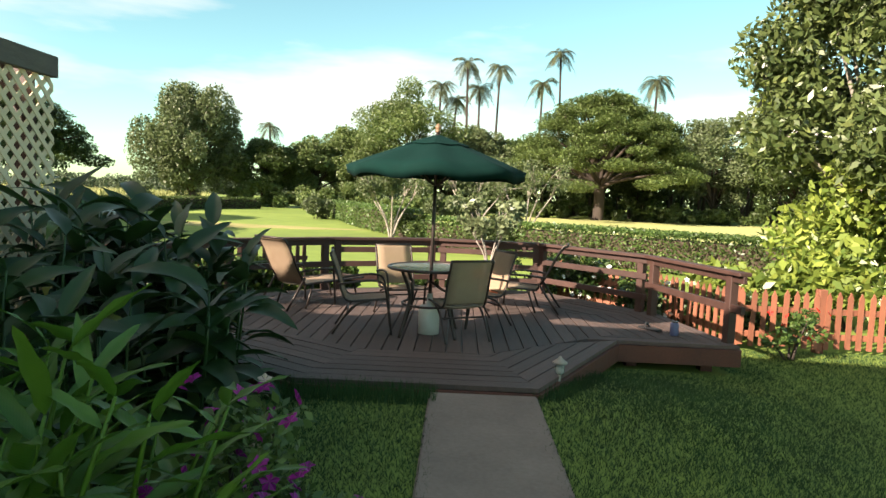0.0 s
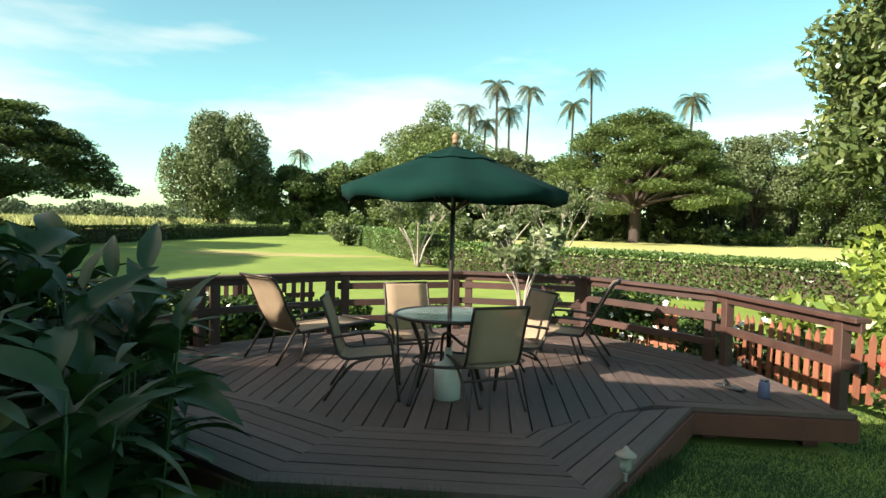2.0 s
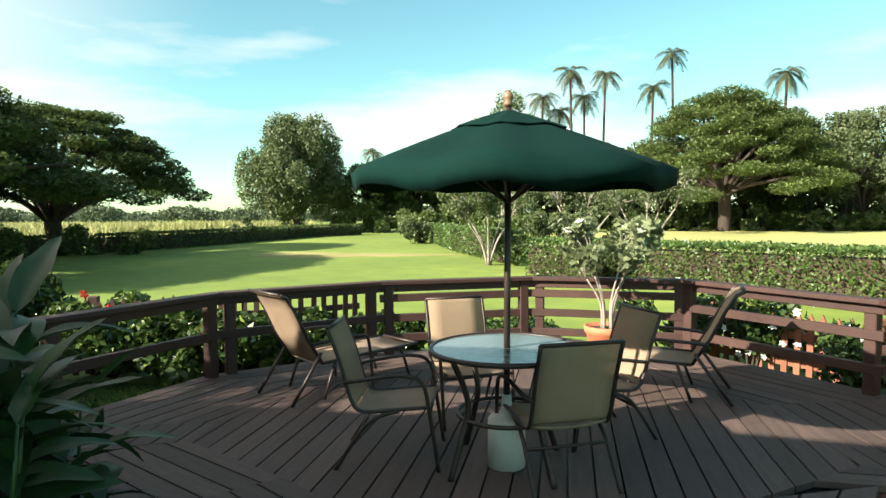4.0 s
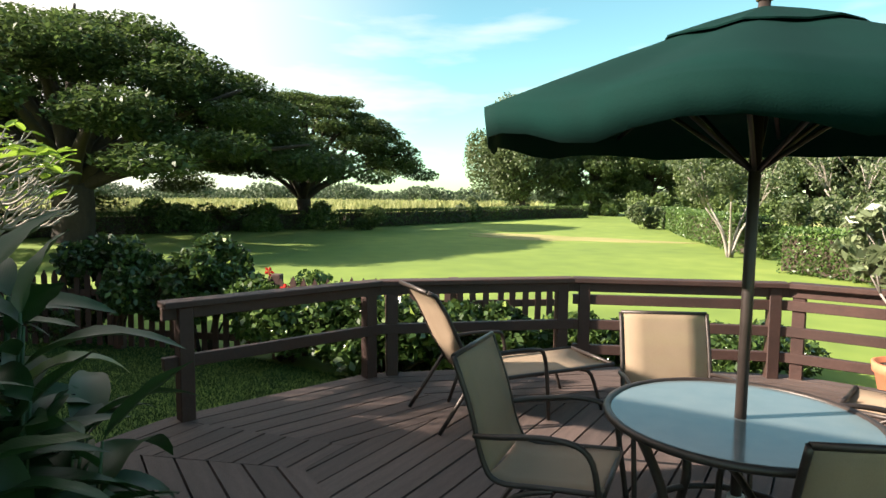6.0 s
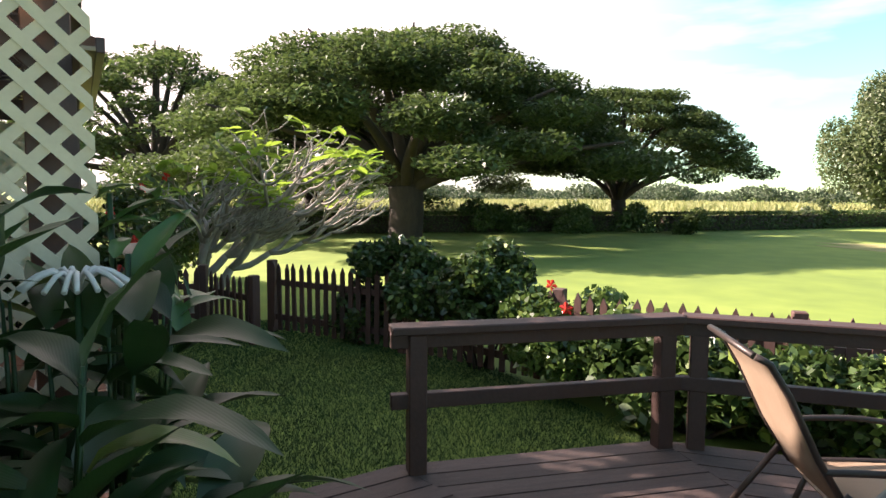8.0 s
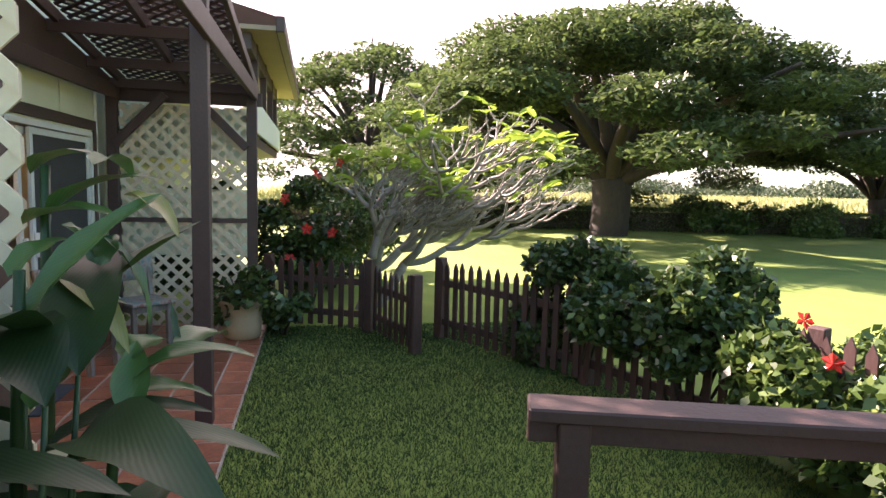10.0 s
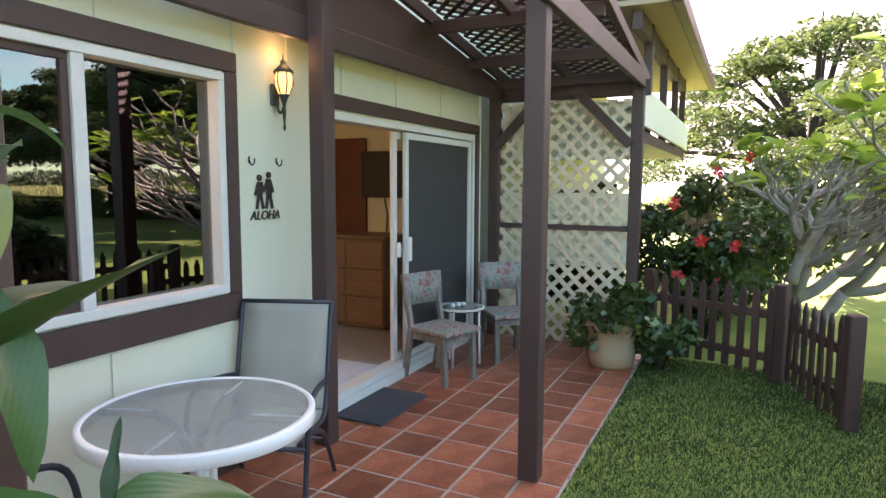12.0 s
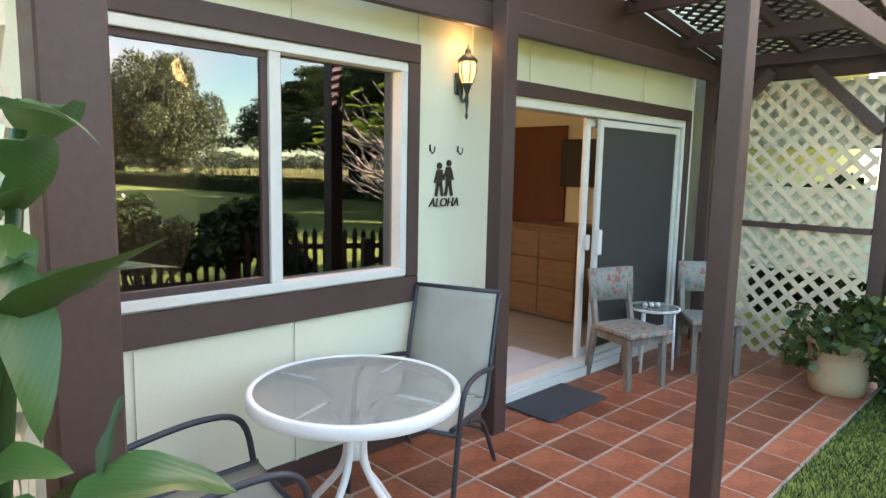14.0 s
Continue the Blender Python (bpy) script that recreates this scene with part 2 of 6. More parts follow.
M_CARPET = surface("carpet", (0.30, 0.26, 0.23), (0.38, 0.34, 0.3), 10, 0.95, 0.4, fine=200)
M_WOOD = surface("honey_wood", (0.15, 0.085, 0.045), (0.25, 0.15, 0.08), 3, 0.5, 0.1, (1, 1, 8), fine=20)
M_REDWOOD = surface("red_wood_door", (0.10, 0.03, 0.017), (0.15, 0.048, 0.026), 3, 0.45, 0.1, (4, 4, 1), fine=20)
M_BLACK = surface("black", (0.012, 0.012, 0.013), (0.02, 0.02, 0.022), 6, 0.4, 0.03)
M_RUST = surface("dark_iron", (0.035, 0.025, 0.02), (0.07, 0.045, 0.035), 12, 0.6, 0.2, metal=0.4)


# ---- helpers for shapes ----
def mesh_object(name, bm, material, smooth=False):
    me = bpy.data.meshes.new(name)
    bm.to_mesh(me)
    bm.free()
    if material:
        me.materials.append(material)
    if smooth:
        me.polygons.foreach_set("use_smooth", [True] * len(me.polygons))
    return new(name, me)


def part(name, bm, material, parent, label="", smooth=False):
    ob = mesh_object(name, bm, material, smooth)
    ob.parent = parent
    return tagged(ob, label)


def piece(name, mesh, parent, m=None, label=""):
    ob = new(name, mesh)
    ob.parent = parent
    if m is not None:
        ob.matrix_basis = m
    return tagged(ob, label)


def thing(name, label, category, m=None, group="", kind=""):
    ob = new(name)
    if m is not None:
        ob.matrix_basis = m
    return tagged(ob, label, category, group, kind)


def whole(name, bm, material, label, category, m=None, group="", kind="", smooth=False):
    ob = mesh_object(name, bm, material, smooth)
    if m is not None:
        ob.matrix_basis = m
    return tagged(ob, label, category, group, kind)


def box(bm, x0, x1, y0, y1, z0, z1, bevel=0.0, m=None):
    new_verts = bmesh.ops.create_cube(bm, size=1.0)["verts"]
    bmesh.ops.scale(bm, vec=(x1 - x0, y1 - y0, z1 - z0), verts=new_verts)
    bmesh.ops.translate(bm, vec=((x0 + x1) / 2, (y0 + y1) / 2, (z0 + z1) / 2), verts=new_verts)
    if bevel:
        edges = list({e for v in new_verts for e in v.link_edges})
        made = bmesh.ops.bevel(bm, geom=edges, offset=bevel, segments=1, affect="EDGES")
        new_verts = list({v for f in made["faces"] for v in f.verts} | {v for v in new_verts if v.is_valid})
    if m is not None:
        bmesh.ops.transform(bm, matrix=m, verts=new_verts)
    return bm


def B(*a, **k):
    return box(bmesh.new(), *a, **k)


def bar(bm, p, q, w, h, bevel=0.0, up=(0, 0, 1)):
    """A square bar from p to q, w wide and h high."""
    p, q = Vector(p), Vector(q)
    d = q - p
    x = d.normalized()
    u = Vector(up)
    if abs(x.dot(u)) > 0.98:
        u = Vector((0, 1, 0))
    y = u.cross(x).normalized()
    z = x.cross(y)
    m = Matrix((x, y, z)).transposed().to_4x4()
    m.translation = (p + q) / 2
    return box(bm, -d.length / 2, d.length / 2, -w / 2, w / 2, -h / 2, h / 2, bevel, m)


def tube(bm, pts, radii, seg=8, caps=True):
    """A round tube along pts; radii: one number or one each."""
    pts = [Vector(p) for p in pts]
    if not isinstance(radii, (list, tuple)):
        radii = [radii] * len(pts)
    rings, side = [], None
    for i, p in enumerate(pts):
        d = (pts[min(i + 1, len(pts) - 1)] - pts[max(i - 1, 0)]).normalized()
        if side is None:
            side = d.orthogonal().normalized()
        side = (side - d * side.dot(d)).normalized()
        other = d.cross(side)
        rings.append([bm.verts.new(p + (side * math.cos(a) + other * math.sin(a)) * radii[i]) for a in [2 * math.pi * k / seg for k in range(seg)]])
    for a, b in zip(rings, rings[1:]):
        for k in range(seg):
            f = bm.faces.new((a[k], a[(k + 1) % seg], b[(k + 1) % seg], b[k]))
            f.smooth = True
    if caps:
        bm.faces.new(rings[0][::-1])
        bm.faces.new(rings[-1])
    return bm


def T(*a, **k):
    return tube(bmesh.new(), *a, **k)


def turned(bm, profile, seg=24, centre=(0, 0, 0)):
    """A lathe shape: profile rows of (radius, height)."""
    rings = [[bm.verts.new((centre[0] + r * math.cos(2 * math.pi * k / seg), centre[1] + r * math.sin(2 * math.pi * k / seg), centre[2] + h)) for k in range(seg)] for r, h in profile]
    for a, b in zip(rings, rings[1:]):
        for k in range(seg):
            f = bm.faces.new((a[k], a[(k + 1) % seg], b[(k + 1) % seg], b[k]))
            f.smooth = True
    bm.faces.new(rings[0][::-1])
    bm.faces.new(rings[-1])
    return bm


def smooth_path(pts, n=6):
    """A rounded path through pts."""
    pts = [Vector(p) for p in pts]
    out = []
    for i in range(len(pts) - 1):
        p0, p1, p2, p3 = pts[max(i - 1, 0)], pts[i], pts[i + 1], pts[min(i + 2, len(pts) - 1)]
        for k in range(n):
            t = k / n
            out.append(0.5 * (2 * p1 + (p2 - p0) * t + (2 * p0 - 5 * p1 + 4 * p2 - p3) * t * t + (3 * p1 - p0 - 3 * p2 + p3) * t ** 3))
    return out + [pts[-1]]


def prism(bm, outline, z0, z1):
    """An upright prism over a convex or concave outline."""
    low = [bm.verts.new((x, y, z0)) for x, y in outline]
    top = [bm.verts.new((x, y, z1)) for x, y in outline]
    n = len(outline)
    bm.faces.new(top)
    bm.faces.new(low[::-1])
    for i in range(n):
        bm.faces.new((low[i], low[(i + 1) % n], top[(i + 1) % n], top[i]))
    return bm


def leaf_mesh(name, centres, size, rng, material, aspect=0.5, flat=0.0, droop=None, smooth=False):
    """Many small folded leaves: centres (n,3), size each or one, flat: how level they lie."""
    n = len(centres)
    size = np.broadcast_to(np.asarray(size, float), (n,)) * rng.uniform(0.7, 1.3, n)
    d = rng.normal(size=(n, 3))
    d[:, 2] *= 1 - flat
    if droop is not None:
        d[:, 2] += droop
    d /= np.linalg.norm(d, axis=1)[:, None]
    u = rng.normal(size=(n, 3)) * (1 - flat) + np.array((0, 0, 1.0)) * (flat * 2.5)
    s = np.cross(d, u)
    s /= np.linalg.norm(s, axis=1)[:, None] + 1e-9
    nn = np.cross(s, d)
    half = size[:, None] / 2
    w = half * aspect
    v = np.empty((n, 4, 3))
    v[:, 0] = centres - d * half
    v[:, 1] = centres + s * w + nn * w * 0.35
    v[:, 2] = centres + d * half - nn * w * 0.2
    v[:, 3] = centres - s * w + nn * w * 0.35
    me = bpy.data.meshes.new(name)
    me.vertices.add(n * 4)
    me.vertices.foreach_set("co", v.reshape(-1))
    me.loops.add(n * 4)
    me.loops.foreach_set("vertex_index", np.arange(n * 4))
    me.polygons.add(n)
    me.polygons.foreach_set("loop_start", np.arange(n) * 4)
    me.polygons.foreach_set("loop_total", np.full(n, 4))
    me.update(calc_edges=True)
    me.materials.append(material)
    return me


def clump_points(rng, clumps, per, squash=0.6, shell=0.55):
    """Points in the outer shells of ellipsoid clumps, rows of (x, y, z, radius)."""
    clumps = np.asarray(clumps, float)
    area = clumps[:, 3] ** 2
    counts = np.maximum(6, (per * area / area.mean())).astype(int)
    out = []
    for (x, y, z, r), k in zip(clumps, counts):
        p = rng.normal(size=(k, 3))
        p /= np.linalg.norm(p, axis=1)[:, None]
        p *= (r * rng.uniform(shell, 1.06, k) ** 0.7)[:, None]
        p[:, 2] *= squash
        out.append(p + (x, y, z))
    return np.concatenate(out)


# ---- ground ----
def ground_z(x, y):
    """The lawn: level, with a low rise under the garden path."""
    rise = 0.262 * math.exp(-((max(0.0, abs(x - 0.2) - 1.2)) / 1.2) ** 2) * (1 / (1 + math.exp((y - 5.5) * 2.6)))
    return -0.12 + rise


def lawn():
    bm = bmesh.new()
    def axis(a, b, step, far):
        core = list(np.arange(a, b + 1e-6, step))
        left, right, s = [], [], step
        while core[0] - sum(left) > -far:
            s *= 1.5
            left.append(s)
        s = step
        while core[-1] + sum(right) < far:
            s *= 1.5
            right.append(s)
        lo, hi = list(core[0] - np.cumsum(left)), list(core[-1] + np.cumsum(right))
        return [float(v) for v in lo[::-1] + core + hi]
    xs, ys = axis(-10, 8, 0.4, 2500), axis(-6, 12, 0.4, 2500)
    grid = [[bm.verts.new((x, y, ground_z(x, y) if abs(x) < 30 and abs(y) < 30 else -0.12)) for x in xs] for y in ys]
    for a, b in zip(grid, grid[1:]):
        for i in range(len(xs) - 1):
            f = bm.faces.new((a[i], a[i + 1], b[i + 1], b[i]))
            f.smooth = True
    whole("ground", bm, M_GRASS, "mown green lawn with sunlit and shaded parts", "lawn", kind="structure")


lawn()
M_FIELD = surface("dry_field", (0.27, 0.285, 0.085), (0.43, 0.42, 0.16), 0.15, 0.95, 0.4, fine=2.0)
whole("field", prism(bmesh.new(), [(2.0, 27.0), (12.0, 18.5), (40, 14), (80, 20), (80, 62), (30, 61), (1.0, 60.5), (-4.5, 45)], -0.2, -0.112), M_FIELD, "pale dry mown field beyond the hedge", "field", kind="structure")
patch = []
for k in range(26):
    a = 6.283 * k / 26
    r = 1 + 0.22 * math.sin(3 * a + 1) + 0.13 * math.sin(7 * a)
    patch.append((-9.6 + 4.2 * r * math.cos(a), 28.2 + 1.5 * r * math.sin(a)))
whole("worn_lawn_patch", prism(bmesh.new(), patch, -0.2, -0.113), surface("worn_lawn", (0.2, 0.2, 0.05), (0.36, 0.3, 0.12), 0.5, 0.95, 0.4, fine=3), "worn pale patch in the lawn", "lawn", kind="structure")


# ---- deck ----
DECK_Z = 0.2
DECK = [(-3.45, 5.75), (-2.15, 5.1), (-1.2, 4.5), (0.6, 4.5), (1.6, 6.25), (2.8, 6.22), (2.5, 7.95), (1.25, 9.36), (-0.32, 9.5), (-1.82, 8.86), (-3.06, 7.74), (-3.48, 6.3)]
HEART = (-0.3, 7.0)


def clip_half(poly, p, n):
    """Keep the side of a polygon where (q - p) . n >= 0."""
    out = []
    for a, b in zip(poly, poly[1:] + poly[:1]):
        da, db = (a[0] - p[0]) * n[0] + (a[1] - p[1]) * n[1], (b[0] - p[0]) * n[0] + (b[1] - p[1]) * n[1]
        if da >= 0:
            out.append(a)
        if da * db < 0:
            t = da / (da - db)
            out.append((a[0] + (b[0] - a[0]) * t, a[1] + (b[1] - a[1]) * t))
    return out


def board(parent, poly, along, top, thick, material, name="board"):
    """One plank cut to a convex outline, its grain along the given way."""
    if len(poly) < 3:
        return
    area = sum(a[0] * b[1] - a[1] * b[0] for a, b in zip(poly, poly[1:] + poly[:1])) / 2
    if abs(area) < 0.004:
        return
    if area < 0:
        poly = poly[::-1]
    cx, cy = sum(p[0] for p in poly) / len(poly), sum(p[1] for p in poly) / len(poly)
    a = math.atan2(along[1], along[0])
    c, s = math.cos(a), math.sin(a)
    local = [((x - cx) * c + (y - cy) * s, -(x - cx) * s + (y - cy) * c) for x, y in poly]
    bm = bmesh.new()
    prism(bm, local, -thick, 0)
    ob = part(name, bm, material, parent)
    ob.matrix_basis = pose(cx, cy, top + random.uniform(-0.002, 0.002), 0, 0, math.degrees(a))


def planks(parent, poly, p, along, width, gap, top, thick, material, count):
    nx, ny = -along[1], along[0]
    for k in range(count):
        lo, hi = k * width + gap / 2, (k + 1) * width - gap / 2
        q = clip_half(poly, (p[0] + nx * lo, p[1] + ny * lo), (nx, ny))
        if len(q) > 2:
            q = clip_half(q, (p[0] + nx * hi, p[1] + ny * hi), (-nx, -ny))
        board(parent, q, along, top, thick, material)


deck = thing("deck", "low many-sided wooden deck of weathered red-brown boards", "deck", kind="structure")
INNER = [(HEART[0] + 0.62 * (x - HEART[0]), HEART[1] + 0.62 * (y - HEART[1])) for x, y in DECK]
INNER[4] = tuple((INNER[3][k] + INNER[5][k]) / 2 for k in (0, 1))
for i in range(len(DECK)):
    j = (i + 1) % len(DECK)
    a, b = Vector(DECK[i]), Vector(DECK[j])
    d = (b - a).normalized()
    planks(deck, [DECK[i], DECK[j], INNER[j], INNER[i]], DECK[i], d, 0.142, 0.012, DECK_Z, 0.035, M_BOARD, 14)
planks(deck, INNER, (2.6, 3.0), (0, 1), 0.142, 0.012, DECK_Z, 0.035, M_BOARD, 40)
# solid black slab stands in for the shade under the boards
part("underdeck_shade", prism(bmesh.new(), [(HEART[0] + 0.97 * (x - HEART[0]), HEART[1] + 0.97 * (y - HEART[1])) for x, y in DECK], DECK_Z - 0.2, DECK_Z - 0.05), M_BLACK, deck)
for i in range(len(DECK)):
    j = (i + 1) % len(DECK)
    a, b = DECK[i], DECK[j]
    part("fascia_board", bar(bmesh.new(), (*a, DECK_Z - 0.125), (*b, DECK_Z - 0.125), 0.035, 0.17, 0.004), M_FASCIA, deck)
for x, y in [(2.55, 6.45), (1.8, 6.5), (-3.2, 6.2), (-2.8, 7.6), (2.3, 7.8)]:
    bm = B(x - 0.06, x + 0.06, y - 0.06, y + 0.06, ground_z(x, y) - 0.05, DECK_Z - 0.04, 0.006)
    bar(bm, (x - 0.2, y, DECK_Z - 0.1), (x, y, DECK_Z - 0.26), 0.05, 0.07)
    part("support_post", bm, M_FASCIA, deck)

# ---- railing ----
railing = thing("deck_railing", "dark red-brown wooden deck railing with flat top rail", "railing")
RAIL_Z = 0.935
POSTS = [(-3.36, 6.36), (-2.99, 7.68), (-2.89, 7.83), (-1.87, 8.72), (-1.71, 8.80), (-0.41, 9.36), (-0.24, 9.42), (1.13, 9.29), (1.22, 9.22), (2.31, 8.02), (2.40, 7.80), (2.74, 6.38)]
for k, (x, y) in enumerate(POSTS):
    nx, ny = POSTS[min(k + 1, 11)], POSTS[max(k - 1, 0)]
    a = math.degrees(math.atan2(nx[1] - ny[1], nx[0] - ny[0]))
    ob = part("post", B(-0.045, 0.045, -0.045, 0.045, -0.12, RAIL_Z - DECK_Z - 0.04, 0.006), M_RAIL, railing)
    ob.matrix_basis = pose(x, y, DECK_Z, 0, 0, a)
CORNERS = [(-3.405, 6.24), (-2.94, 7.75), (-1.79, 8.76), (-0.32, 9.39), (1.17, 9.26), (2.35, 7.92), (2.78, 6.18)]
for k in range(6):
    a, b = CORNERS[k], CORNERS[k + 1]
    part("top_rail", bar(bmesh.new(), (*a, RAIL_Z - 0.02), (*b, RAIL_Z - 0.02), 0.14, 0.04, 0.006), M_RAIL, railing)
    part("sub_rail", bar(bmesh.new(), (*a, RAIL_Z - 0.075), (*b, RAIL_Z - 0.075), 0.04, 0.075, 0.004), M_RAIL, railing)
    levels = {0: (0.56,), 1: (0.56,), 2: (0.76, 0.56, 0.36), 3: (0.76, 0.56, 0.36), 4: (0.66, 0.4), 5: (0.56,)}[k]
    for z in levels:
        part("mid_rail", bar(bmesh.new(), (*a, z), (*b, z), 0.05, 0.075, 0.004), M_RAIL, railing)

# ---- path ----
path = thing("garden_path", "worn concrete slab path through the lawn", "path", kind="structure")
for y0, y1 in [(-1.9, -0.4), (-0.38, 1.2), (1.22, 2.82), (2.84, 4.46)]:
    bm = bmesh.new()
    prism(bm, [(-0.2, y0), (0.58, y0 + 0.02), (0.58, y1), (-0.2, y1 - 0.01)], 0.0, 0.16)
    bmesh.ops.bevel(bm, geom=[e for e in bm.edges if all(v.co.z > 0.12 for v in e.verts)], offset=0.012, segments=2, affect="EDGES")
    part("slab", bm, M_PATH, path)

# ---- patio ----
PATIO_Z = -0.1
patio = thing("patio_floor", "red terracotta tile patio with pale grout", "patio", kind="structure")
part("mortar_bed", B(-9.25, -3.3, 3.38, 5.12, -0.24, PATIO_Z - 0.004), M_GROUT, patio)
tile_mesh = None
for ix in range(20):
    for iy in range(6):
        x, y = -3.36 - 0.3 * ix, 3.44 + 0.3 * iy
        x0, x1, y0, y1 = max(x - 0.292, -9.24), x, y - 0.06 + 0.004, min(y + 0.236, 5.11)
        if tile_mesh is None:
            tile_mesh = bpy.data.meshes.new("tile")
            bm = B(-0.146, 0.146, -0.146, 0.146, -0.02, 0.0, 0.004)
            bm.to_mesh(tile_mesh)
            bm.free()
            tile_mesh.materials.append(M_TILE)
        if x1 - x0 < 0.1:
            continue
        ob = piece("tile", tile_mesh, patio, pose((x0 + x1) / 2, (y0 + y1) / 2, PATIO_Z + random.uniform(-0.001, 0.0015)))
        ob.scale = ((x1 - x0 - 0.008) / 0.292, (y1 - y0 - 0.008) / 0.292, 1)

# ---- house ----
WALL_Y, EAVE = 3.38, 3.2
def wall_with_holes(name, x0, x1, z0, z1, holes, y0, y1, material, label):
    """An upright wall along x with rectangular openings (x0, x1, z0, z1) through it."""
    bm = bmesh.new()
    xs = sorted({x0, x1, *[h[0] for h in holes], *[h[1] for h in holes]})
    zs = sorted({z0, z1, *[h[2] for h in holes], *[h[3] for h in holes]})
    for xa, xb in zip(xs, xs[1:]):
        for za, zb in zip(zs, zs[1:]):
            cx, cz = (xa + xb) / 2, (za + zb) / 2
            if not any(h[0] < cx < h[1] and h[2] < cz < h[3] for h in holes):
                box(bm, xa, xb, y0, y1, za, zb)
    bmesh.ops.remove_doubles(bm, verts=bm.verts, dist=1e-4)
    return whole(name, bm, material, label, "wall", kind="structure")


WIN = (-5.44, -3.72, 0.91, 2.08)
DOOR = (-8.86, -6.22, -0.02, 1.98)
wall_with_holes("wall_north", -9.02, -3.3, -0.25, EAVE, [WIN, DOOR], WALL_Y - 0.12, WALL_Y, M_WALL, "pale cream panelled house wall")
whole("wall_east", B(-3.42, -3.3, -5.0, WALL_Y - 0.12, -0.25, EAVE), M_WALL, "pale cream house side wall", "wall", kind="structure")
whole("wall_west", B(-9.02, -8.9, -5.0, WALL_Y - 0.12, -0.25, EAVE), M_WALL, "pale cream house side wall", "wall", kind="structure")
whole("wall_south", B(-9.02, -3.3, -5.12, -5.0, -0.25, EAVE), M_WALL, "pale cream house back wall", "wall", kind="structure")
whole("floor", B(-8.9, -3.42, -5.0, WALL_Y - 0.12, -0.25, -0.02), M_CARPET, "grey-beige carpet floor inside the room", "floor", kind="structure")
whole("ceiling", B(-8.9, -3.42, -5.0, WALL_Y - 0.12, 2.45, 2.55), M_DARKROOM, "plain ceiling inside the room", "ceiling", kind="structure")
# unseen roof, added to block the sun; ridge height sets the deck's shadow edge
roof = bmesh.new()
RIDGE = 6.45
for s in (0, 1):
    ya, yb = (WALL_Y + 0.1, -0.9) if s == 0 else (-5.3, -0.9)
    vs = [roof.verts.new(p) for p in ((-9.3, ya, EAVE - 0.05), (-3.1, ya, EAVE - 0.05), (-3.1, yb, RIDGE), (-9.3, yb, RIDGE))]
    roof.faces.new(vs if s == 0 else vs[::-1])
bmesh.ops.solidify(roof, geom=roof.faces[:], thickness=0.14)
whole("roof", roof, M_ROOF, "unseen house roof with its ridge height set to shade the deck", "roof", kind="structure")

# ---- the neighbouring wing behind the lattice screen ----
wing = thing("house_wing", "cream house wing with deep tan eave and upper balcony", "house", kind="structure")
part("wall", B(-15.5, -9.32, -5.0, 3.38, -0.25, 3.4), M_WALL, wing)
bm = bmesh.new()
vs = [(-15.5, 5.25, 3.36), (-9.3, 5.25, 3.36), (-9.3, -0.9, 4.95), (-15.5, -0.9, 4.95)]
f = bm.faces.new([bm.verts.new(p) for p in vs])
f2 = bm.faces.new([bm.verts.new((p[0], -1.8 - p[1], p[2])) for p in vs][::-1])
bmesh.ops.solidify(bm, geom=[f, f2], thickness=-0.06)
part("roof", bm, M_ROOF, wing)
part("soffit", B(-15.48, -9.32, 3.38, 5.2, 3.22, 3.27), M_SOFFIT, wing, "tan soffit boards")
part("gutter", B(-15.5, -9.3, 5.2, 5.3, 3.2, 3.38, 0.01), M_BROWN, wing)
part("balcony_panel", B(-14.2, -9.45, 4.94, 4.98, 2.08, 2.46, 0.005), M_WALL, wing)
part("balcony_floor", B(-14.2, -9.4, 3.38, 4.93, 1.94, 2.06), M_BROWN, wing)
for x in (-10.2, -11.6, -13.0, -14.15):
    part("balcony_post", B(x - 0.045, x + 0.045, 4.84, 4.93, 2.06, 3.22, 0.004), M_BROWN, wing)
part("balcony_beam", B(-14.2, -9.45, 4.82, 4.92, 3.02, 3.2, 0.005), M_BROWN, wing)

# ---- wall trim ----
trim = thing("trim", "dark brown timber trim on the cream wall", "trim", kind="structure")
T0, T1 = WALL_Y + 0.003, WALL_Y + 0.028
def strip(x0, x1, z0, z1, material=M_BROWN, y1=T1, name="trim_board"):
    part(name, B(x0, x1, T0, y1, z0, z1, 0.004), material, trim)
strip(WIN[0] - 0.1, -3.42, WIN[3] + 0.012, WIN[3] + 0.115)
strip(WIN[0] - 0.1, -3.42, WIN[2] - 0.16, WIN[2] - 0.012)
strip(WIN[0] - 0.1, WIN[0] - 0.012, WIN[2] - 0.01, WIN[3] + 0.01)
strip(DOOR[0] - 0.13, DOOR[1], DOOR[3] + 0.022, DOOR[3] + 0.12)
strip(DOOR[0] - 0.13, DOOR[0] - 0.05, -0.1, DOOR[3] + 0.02)
strip(-9.02, -8.995, -0.1, 2.5, M_WHITE)
for x in (-3.98, -4.74, -5.54, -5.98):
    for z0, z1 in ((0.02, WIN[2] - 0.17), (WIN[3] + 0.12, 2.42)) if x > -5.5 else ((0.02, 0.72), (2.2, 2.42)) if x == -5.54 else ((2.0, 2.42),):
        part("panel_batten", B(x - 0.008, x + 0.008, T0, WALL_Y + 0.012, z0, z1), M_WALL, trim)
for x in (-6.55, -7.3, -8.1):
    part("panel_batten", B(x - 0.008, x + 0.008, T0, WALL_Y + 0.012, DOOR[3] + 0.13, 2.42), M_WALL, trim)
